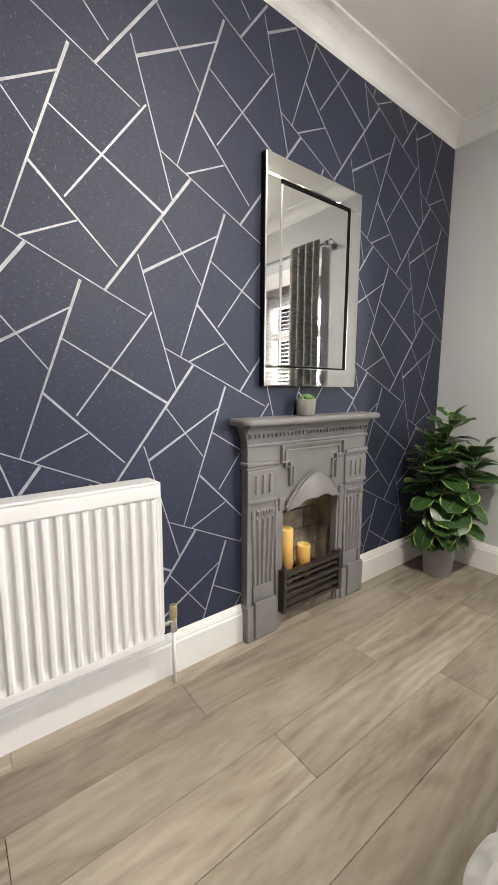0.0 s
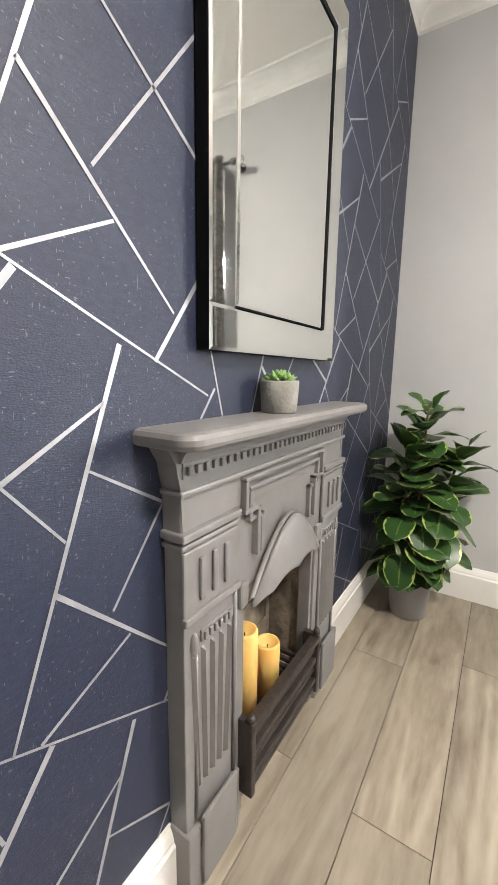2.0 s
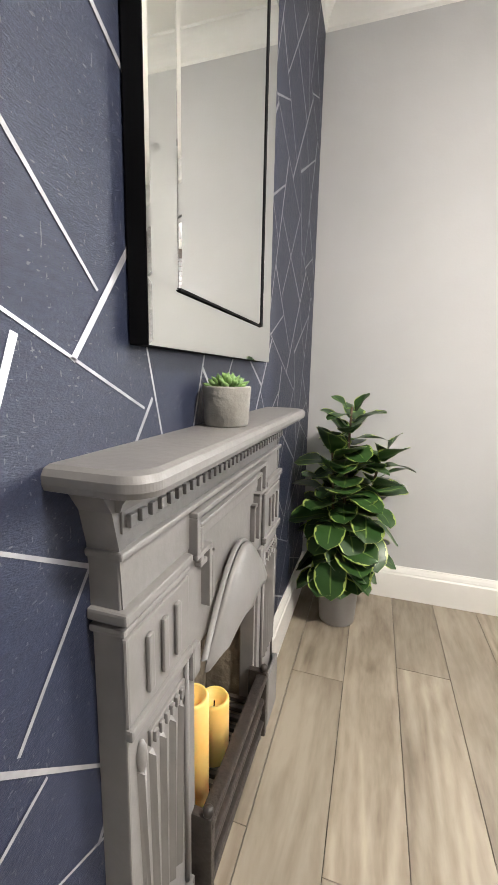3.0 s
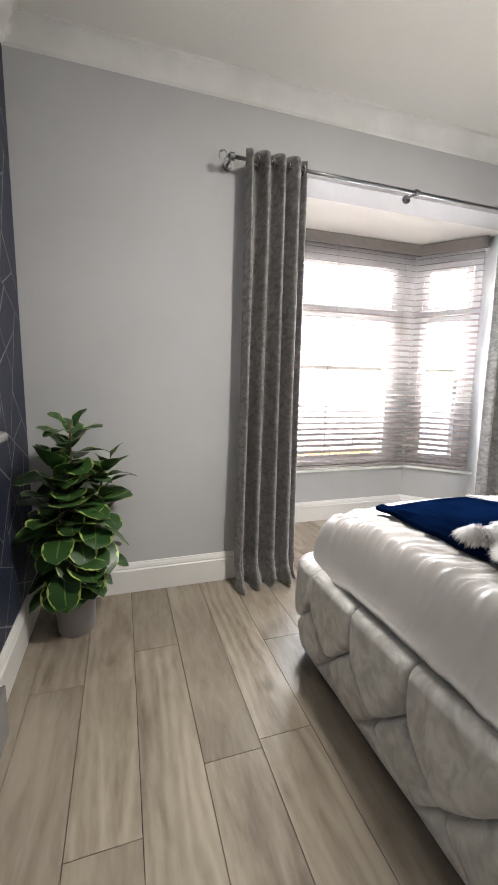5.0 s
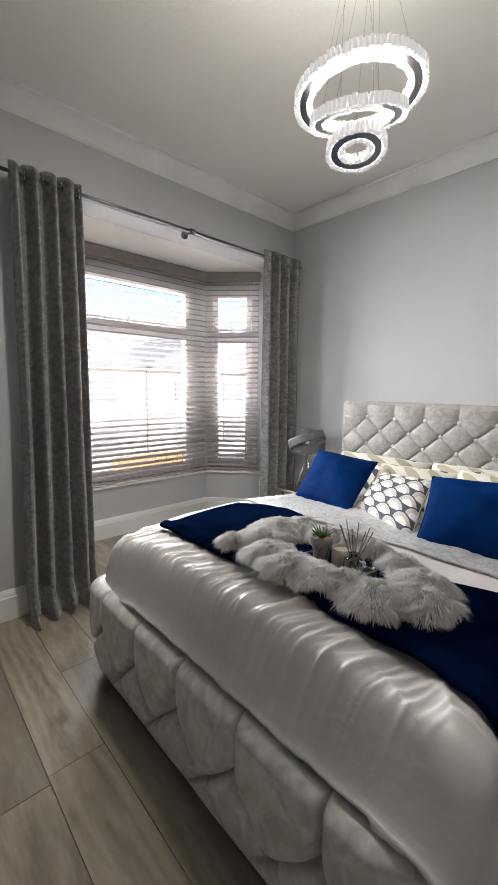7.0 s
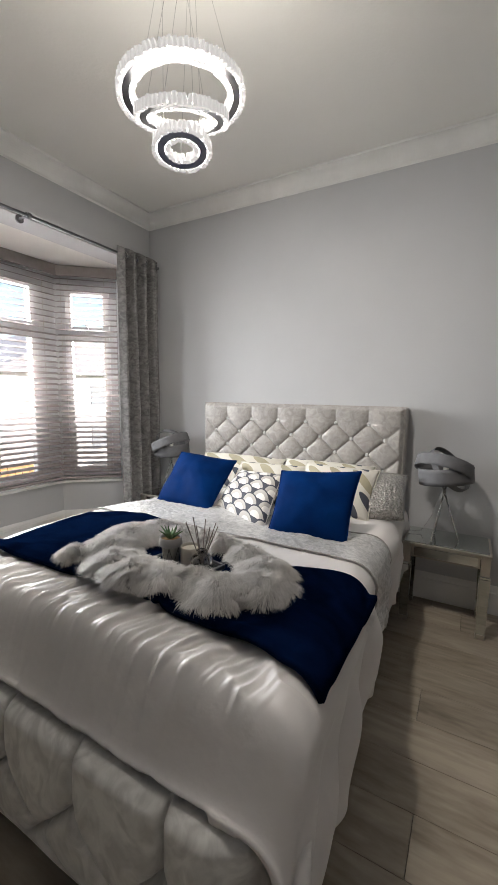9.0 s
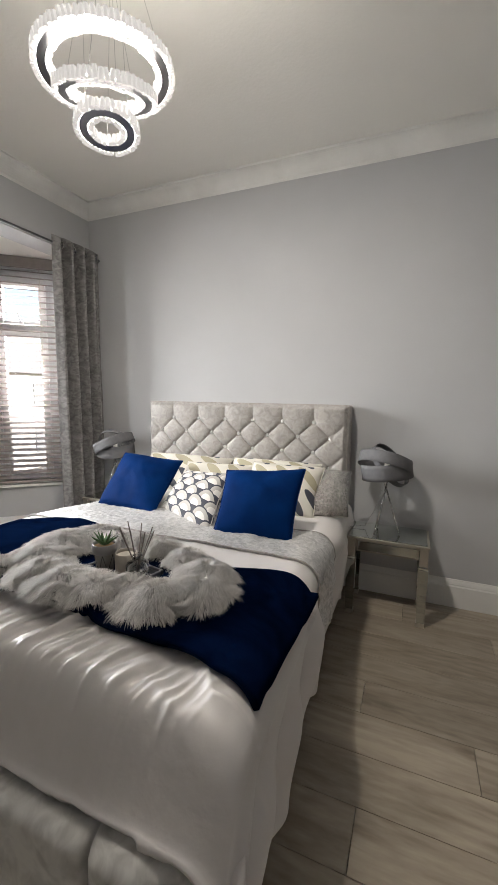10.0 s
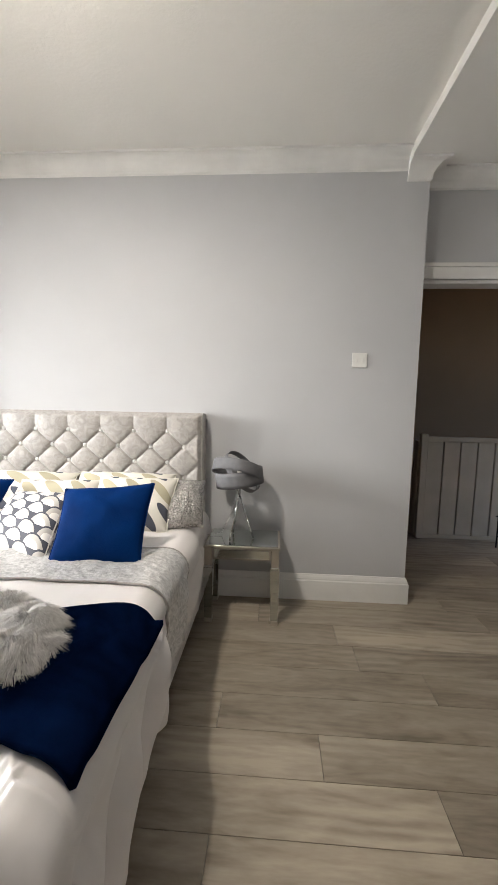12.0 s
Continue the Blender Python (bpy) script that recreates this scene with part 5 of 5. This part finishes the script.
for pts in (((-hw, -hh + fw), (-hw + fw, -hh + fw), (-hw + fw, hh - fw), (-hw, hh - fw)), ((hw - fw, -hh + fw), (hw, -hh + fw), (hw, hh - fw), (hw - fw, hh - fw)),
            ((-hw, hh - fw), (hw, hh - fw), (hw, hh), (-hw, hh)), ((-hw, -hh), (hw, -hh), (hw, -hh + fw), (-hw, -hh + fw))):
    part("frame_strip", strip(pts), MIRROR_FRAME, mir, "bevelled mirrored strip")
# shadow of the gap round the glass, laid on as black strips
ln = bmesh.new()
for a in ((hw - fw - 0.013, hw - fw, -hh + fw, hh - fw), (-hw + fw, hw - fw - 0.013, hh - fw - 0.013, hh - fw), (-hw + fw, hw - fw - 0.013, -hh + fw, -hh + fw + 0.003)):
    box(ln, a[0], a[1], -0.0342, -0.030, a[2], a[3])
part("gap_shadow", ln, BLACK, mir, "black line standing for the gap's shadow")
a = hw - fw
b = hh - fw
part("mirror_glass", strip(((-a, -b + 0.003), (a - 0.013, -b + 0.003), (a - 0.013, b - 0.013), (-a, b - 0.013))), MIRROR, mir, "bevelled mirror glass")

# succulent on the shelf
sp = thing("succulent_pot", 1.80, N - 0.050, 0.986, "small concrete pot with a pale green succulent on the mantel", "plant pot")
part("pot", lathe(bmesh.new(), [(0.001, 0), (0.038, 0), (0.041, 0.004), (0.045, 0.070), (0.044, 0.073), (0.039, 0.072), (0.038, 0.062)], 32), CONCRETE, sp, smooth=True)
part("soil", lathe(bmesh.new(), [(0.0001, 0.064), (0.039, 0.063)]), SOIL, sp)
rs = random.Random(4)
for k in range(30):
    ring = k / 30
    a = k * 2.399
    el = 0.25 + 1.1 * (1 - ring)
    d = Vector((math.cos(a) * math.cos(el), math.sin(a) * math.cos(el), math.sin(el)))
    o = Vector((math.cos(a), math.sin(a), 0)) * 0.016 * ring + Vector((0, 0, 0.066))
    lf_ = bmesh.new()
    bmesh.ops.create_icosphere(lf_, subdivisions=1, radius=1, matrix=Matrix.Translation(o + d * 0.017) @ d.to_track_quat("Z", "Y").to_matrix().to_4x4() @ Matrix.Diagonal((0.0075, 0.0045, 0.017, 1)))
    part("succulent_leaf", lf_, SUCCULENT, sp, "", True)

# ---- radiator ----
RX0, RX1, RY, RZ0, RZ1 = 0.06, 1.06, N - 0.095, 0.215, 0.795
rad = thing("radiator", (RX0 + RX1) / 2, N - 0.06, 0, "white enamelled panel radiator with vertical ribs", "radiator")
L = (RX1 - RX0) / 2


def rib(u, v):
    x = -L + 2 * L * u
    k = (x + L - 0.022) / 0.0365
    edge = smooth(0, 0.05, v) * smooth(0, 0.05, 1 - v) * smooth(0.0, 0.03, u) * smooth(0.0, 0.03, 1 - u)
    w = max(-1, min(1, 2.6 * math.cos(2 * math.pi * k)))
    return (x, -0.045 - 0.0075 * w * edge - 0.004 * (1 - edge), RZ0 + 0.035 + (RZ1 - RZ0 - 0.09) * v)


part("ribbed_panel", grid(bmesh.new(), 340, 30, rib), RADIATOR, rad, "", True)
fr = bmesh.new()
box(fr, -L, L, -0.048, -0.030, RZ1 - 0.055, RZ1 - 0.008, 0.006)
box(fr, -L, L, -0.048, -0.030, RZ0, RZ0 + 0.035, 0.006)
box(fr, -L, -L + 0.02, -0.047, -0.030, RZ0, RZ1 - 0.01, 0.005)
box(fr, L - 0.02, L, -0.047, -0.030, RZ0, RZ1 - 0.01, 0.005)
part("front_frame", fr, RADIATOR, rad)
part("side_cover", boxed(L - 0.004, L + 0.004, -0.036, 0.045, RZ0 + 0.02, RZ1 - 0.004, bevel=0.002), RADIATOR, rad)
part("side_cover", boxed(-L - 0.004, -L + 0.004, -0.036, 0.045, RZ0 + 0.02, RZ1 - 0.004, bevel=0.002), RADIATOR, rad)
part("top_grille", boxed(-L + 0.004, L - 0.004, -0.034, 0.045, RZ1 - 0.008, RZ1, bevel=0.003), RADIATOR, rad)
part("back_panel", boxed(-L, L, 0.02, 0.04, RZ0, RZ1 - 0.02, bevel=0.004), RADIATOR, rad)
for x in (-0.35, 0.35):
    part("wall_bracket", boxed(x - 0.02, x + 0.02, 0.04, 0.058, 0.3, 0.7), RADIATOR, rad)
vx = 1.118 - (RX0 + RX1) / 2
v = rod(bmesh.new(), (L - 0.005, 0.0, RZ0 + 0.035), (vx, 0.0, RZ0 + 0.035), 0.010, seg=14)
rod(v, (vx - 0.018, 0.0, RZ0 + 0.035), (vx - 0.006, 0.0, RZ0 + 0.035), 0.016, seg=6)
rod(v, (vx, 0, RZ0 + 0.005), (vx, 0, RZ0 + 0.052), 0.013, seg=14)
rod(v, (vx, 0, RZ0 - 0.005), (vx, 0, RZ0 + 0.010), 0.015, seg=6)
part("valve_body", v, CHROME, rad, "chrome radiator valve")
part("valve_cap", lathe(bmesh.new(), [(0.001, RZ0 + 0.048), (0.013, RZ0 + 0.048), (0.015, RZ0 + 0.055), (0.0145, RZ0 + 0.095), (0.011, RZ0 + 0.099), (0.001, RZ0 + 0.096)], 20, vx, 0), BRASS, rad, "discoloured cream valve cap", True)
part("pipe", rod(bmesh.new(), (vx, 0, 0), (vx, 0, RZ0), 0.0075, seg=14), WHITE, rad, "white painted pipe", True)

# ---- rubber plant ----
plant = thing("rubber_plant", 2.80, 1.955, 0, "bushy variegated rubber plant in a grey pot on the floor", "plant")
part("pot", lathe(bmesh.new(), [(0.001, 0), (0.072, 0), (0.078, 0.006), (0.090, 0.185), (0.091, 0.192), (0.086, 0.194), (0.083, 0.188), (0.082, 0.16)], 40), POT_GREY, plant, "smooth grey pot", True)
part("soil", lathe(bmesh.new(), [(0.0001, 0.172), (0.04, 0.175), (0.083, 0.170)]), SOIL, plant)


def leaf_mesh(name, length, width, droop, curl):
    bm = bmesh.new()

    def f(u, v):
        t = v
        w = width * 0.5 * math.sin(math.pi * min(1, t ** 1.45 * 0.97 + 0.03)) ** 0.5
        a = 2 * u - 1
        z = -droop * t * t * length + curl * abs(a) ** 1.5 * w * 1.6 + 0.004 * math.sin(9 * t + 3 * a)
        return (a * w, t * length, z)
    grid(bm, 6, 9, f, True)
    me = bpy.data.meshes.new(name)
    bm.normal_update()
    bm.to_mesh(me)
    bm.free()
    me.materials.append(LEAF)
    for p in me.polygons:
        p.use_smooth = True
    return me


LEAVES = [leaf_mesh("leaf", 0.165, 0.150, 0.35, 0.10), leaf_mesh("leaf", 0.155, 0.150, 0.75, 0.05), leaf_mesh("leaf", 0.18, 0.155, 0.15, 0.16), leaf_mesh("leaf", 0.12, 0.085, 0.3, 0.2)]
rs = random.Random(21)
STEMS = ((0.0, 0.0, 0.96, 0.01, -0.01), (0.015, -0.02, 0.78, 0.06, -0.13), (-0.02, 0.015, 0.82, -0.05, 0.04), (0.0, 0.02, 0.56, 0.09, 0.03))
for si, (sx, sy, top, lx, ly) in enumerate(STEMS):
    def at(z):
        t = (z - 0.17) / (top - 0.17)
        return Vector((sx + lx * t + 0.01 * math.sin(6 * t + si), sy + ly * t, z))
    sb = bmesh.new()
    for i in range(8):
        rod(sb, at(0.17 + (top - 0.17) * i / 8), at(0.17 + (top - 0.17) * (i + 1) / 8), 0.008 - 0.0004 * i, 0.0076 - 0.0004 * i, seg=8)
    part("stem", sb, STEM, plant, "brown woody stem", True)
    count = (46, 34, 32, 24)[si]
    for k in range(count):
        t = (k + 0.5) / count
        z = 0.24 + (top - 0.24) * t ** 0.9
        az = k * 137.5 + si * 61 + rs.uniform(-18, 18)
        el = -12 + 58 * t + rs.uniform(-16, 14)
        if k >= count - 2:
            el = 62 + rs.uniform(-8, 12)
        size = (0.98 - 0.18 * t) * rs.uniform(0.86, 1.12)
        o = new("leaf", LEAVES[3] if k >= count - 2 else LEAVES[rs.randrange(3)])
        o.parent = plant
        d = Vector((math.cos(radians(az)), math.sin(radians(az)), 0))
        base = at(z) + d * 0.02
        if si == 0 and math.sin(radians(az)) > 0.55:
            size *= 0.8
        m = pose(base.x, base.y, base.z, 0, 0, az - 90) @ pose(0, 0, 0, el, rs.uniform(-22, 22), 0)
        o.matrix_local = m @ Matrix.Diagonal((size, size, size, 1))
        st = rod(bmesh.new(), at(z), base, 0.003, seg=5)
        part("leaf_stalk", st, SUCCULENT, plant)

# ---- bedside tables ----
def bedside(cx, tag):
    ob = thing("bedside_table", cx, -0.815, 0, "mirrored bedside table with champagne trim " + tag, "bedside table", "bedside tables")
    hx, hy, zt = 0.212, 0.148, 0.452
    part("top_frame", boxed(-hx, hx, -hy, hy, zt - 0.016, zt - 0.004, bevel=0.003), CHAMPAGNE, ob)
    part("glass_top", boxed(-hx + 0.012, hx - 0.012, -hy + 0.012, hy - 0.012, zt - 0.004, zt + 0.002, bevel=0.0015), MIRRORED, ob, "bevelled mirror glass top")
    for y0, y1 in ((hy - 0.030, hy - 0.018), (-hy + 0.018, -hy + 0.030)):
        part("apron", boxed(-hx + 0.05, hx - 0.05, y0, y1, zt - 0.085, zt - 0.016, bevel=0.002), CHAMPAGNE, ob)
        part("apron_mirror", boxed(-hx + 0.06, hx - 0.06, y1, y1 + 0.003, zt - 0.075, zt - 0.026, bevel=0.001), MIRRORED, ob)
    for x0, x1 in ((-hx + 0.018, -hx + 0.030), (hx - 0.030, hx - 0.018)):
        part("side_apron", boxed(x0, x1, -hy + 0.05, hy - 0.05, zt - 0.085, zt - 0.016, bevel=0.002), CHAMPAGNE, ob)
    for x in (-hx + 0.026, hx - 0.026):
        for y in (-hy + 0.026, hy - 0.026):
            leg = part("leg", boxed(x - 0.021, x + 0.021, y - 0.021, y + 0.021, zt - 0.115, zt - 0.016, bevel=0.003), CHAMPAGNE, ob)
            part("leg_collar", boxed(x - 0.025, x + 0.025, y - 0.025, y + 0.025, zt - 0.130, zt - 0.115, bevel=0.003), MIRRORED, leg)
            t = bmesh.new()
            r = bmesh.ops.create_cone(t, cap_ends=True, segments=4, radius1=0.020 * 1.414, radius2=0.026 * 1.414, depth=zt - 0.155, matrix=Matrix.Translation((x, y, (zt - 0.105) / 2)) @ Matrix.Rotation(math.pi / 4, 4, "Z"))
            part("leg_shaft", t, MIRRORED, leg, "mirrored tapering leg")
            part("foot", boxed(x - 0.022, x + 0.022, y - 0.022, y + 0.022, 0, 0.026, bevel=0.003), CHAMPAGNE, leg)
    return ob


bedside(0.757, "beside the bare wall")
bedside(2.70, "in the window corner")


# ---- tripod lamps with looped ribbon shades ----
def table_lamp(cx, cy, turn, tag):
    ob = thing("table_lamp", cx, cy, 0.455, "chrome tripod lamp with looped grey shade " + tag, "table lamp", "bedside lamps", turn)
    for k in range(3):
        a = 2 * math.pi * k / 3 + 0.4
        r = rod(bmesh.new(), (0.085 * math.cos(a), 0.085 * math.sin(a), 0.004), (-0.012 * math.cos(a), -0.012 * math.sin(a), 0.30), 0.0048, seg=10)
        part("leg", r, CHROME, ob, "", True)
    part("stem", rod(bmesh.new(), (0, 0, 0.26), (0, 0, 0.36), 0.008, seg=12), CHROME, ob, "", True)
    part("bulb_holder", rod(bmesh.new(), (0, 0, 0.36), (0, 0, 0.41), 0.014, seg=14), PLASTIC, ob)
    fr_ = bmesh.new()
    for k in range(3):
        a = 2 * math.pi * k / 3
        rod(fr_, (0, 0, 0.36), (0.125 * math.cos(a), 0.125 * math.sin(a), 0.39), 0.002, seg=6)
    part("shade_frame", fr_, CHROME, ob)
    for tilt, spin, z, rad_, h, off in ((7, 20, 0.360, 0.136, 0.088, 0.0), (-24, 100, 0.398, 0.142, 0.066, 0.01), (50, 200, 0.392, 0.134, 0.030, -0.012)):
        def band(u, v, rad_=rad_, h=h):
            a = 2 * math.pi * u
            r = rad_ * (1 + 0.04 * math.cos(2 * a))
            return (r * math.cos(a), r * math.sin(a), (v - 0.5) * h)
        bm = grid(bmesh.new(), 64, 4, band, closed=True)
        bmesh.ops.transform(bm, matrix=pose(off, -off, z, tilt, tilt * 0.4, spin), verts=bm.verts)
        solid(part("shade_band", bm, SHADE, ob, "grey fabric ribbon band", True), 0.003, 0)
    cord = bmesh.new()
    prev = Vector((0, -0.01, 0.30))
    for p in ((0.03, -0.05, 0.12), (0.06, -0.10, 0.012), (0.16, -0.12, 0.004), (0.185, -0.135, -0.004)):
        rod(cord, prev, p, 0.0022, seg=6)
        prev = Vector(p)
    part("cord", cord, CLEAR, ob, "thin clear cable")
    return ob


table_lamp(0.785, -0.80, 35, "beside the bare wall")
table_lamp(2.70, -0.80, 150, "in the window corner")

# ---- chandelier ----
CH = Vector((1.421, 0.637, 0.0))
ch = thing("chandelier", CH.x, CH.y, CEIL, "lit three-ring crystal chandelier hung on thin wires", "chandelier")
part("ceiling_rose", lathe(bmesh.new(), [(0.001, -0.035), (0.085, -0.035), (0.09, -0.030), (0.09, 0.0), (0.001, 0.0)], 36), CHROME, ch, "chrome ceiling plate", True)
RINGS = ((0.146, 2.022, 0.049, 0.056), (0.103, 1.969, -0.143, 0.245), (0.057, 1.892, 0.10, -0.106))
rs = random.Random(12)
for r, z, lx, ly in RINGS:                       # radius, height and lean of each ring
    m = Matrix.Translation((0, 0, z - CEIL)) @ Vector((lx, ly, 1)).to_track_quat("Z", "Y").to_matrix().to_4x4()
    w, h = 0.010, 0.019
    metal = bmesh.new()
    lathe(metal, [(r - w, -h / 2), (r + w, -h / 2), (r + w, h / 2), (r - w, h / 2), (r - w, -h / 2)], 72)
    bmesh.ops.transform(metal, matrix=m, verts=metal.verts)
    ring = part("ring", metal, DARK_CHROME, ch, "dark mirror-polished steel ring")
    led = bmesh.new()
    lathe(led, [(r + w + 0.001, -h * 0.25), (r + w + 0.001, h * 0.25)], 72)
    lathe(led, [(r - w - 0.001, -h * 0.25), (r - w - 0.001, h * 0.25)], 72)
    # added upward strip, hidden from below, to brighten the ceiling and room
    lathe(led, [(r - w * 0.7, h / 2 + 0.001), (r + w * 0.7, h / 2 + 0.001)], 72)
    bmesh.ops.transform(led, matrix=m, verts=led.verts)
    part("led_strip", led, STRIP, ring, "glowing light strips, one added unseen on the ring's top")
    cr = bmesh.new()
    for rr in (r + w + 0.0075, r - w - 0.0075):
        n = int(2 * math.pi * rr / 0.0122)
        for k in range(n):
            a = 2 * math.pi * (k + 0.5) / n
            c = Matrix.Translation((rr * math.cos(a), rr * math.sin(a), rs.uniform(-0.002, 0.002))) @ Matrix.Rotation(a, 4, "Z") @ Matrix.Rotation(rs.uniform(-0.3, 0.3), 4, "X")
            bmesh.ops.create_cone(cr, cap_ends=True, segments=6, radius1=0.0070, radius2=0.0058, depth=h + 0.005, matrix=c)
    bmesh.ops.transform(cr, matrix=m, verts=cr.verts)
    tagged(part("crystal_band", cr, CRYSTAL, ring, "row of faceted lit crystals"), kind="stuff")
    for k in range(3):
        a = 2 * math.pi * k / 3 + r * 9
        p = m @ Vector((r * math.cos(a), r * math.sin(a), h / 2 + 0.001))
        part("wire", rod(bmesh.new(), p, (0.05 * math.cos(a), 0.05 * math.sin(a), -0.034), 0.0009, seg=5), CHROME, ring, "thin steel wire")

# ---- floor boards ----
PITCH, Y0 = 0.1858, 1.522
structure("floor", boxed(-3.0, 4.1, -3.6, N + 0.1, -0.2, -0.012), SOIL, "grey-brown oak laminate floor")
floor = bpy.data.objects["floor"]
JOINTS = {1: 1.974, -1: 1.825, 8: 0.400, 0: 1.268, -2: 1.13, 7: 0.035, 9: 0.79, 10: -0.12, 11: 0.165}
rngf = random.Random(11)
for r in range(-4, 28):
    ya, yb = Y0 - r * PITCH, Y0 - (r - 1) * PITCH
    if ya > N or yb < -3.4:
        continue
    key = JOINTS.get(r)
    start = (key if key is not None else rngf.uniform(0, 1.285)) - 1.285 * 4
    x = start
    while x < 3.95:
        a, b = max(x, -2.9), min(x + 1.285, 4.0)
        if b - a > 0.05 and (yb > -1.16 or a < 0.5):
            bm = boxed(a + 0.0008, b - 0.0008, ya + 0.0009, min(yb, N) - 0.0009, -0.012, 0.0)
            top = [e for e in bm.edges if all(v.co.z > -0.001 for v in e.verts)]
            bmesh.ops.bevel(bm, geom=top, offset=0.0007, segments=1, affect="EDGES")
            part("plank", bm, PLANK, floor)
        x += 1.285
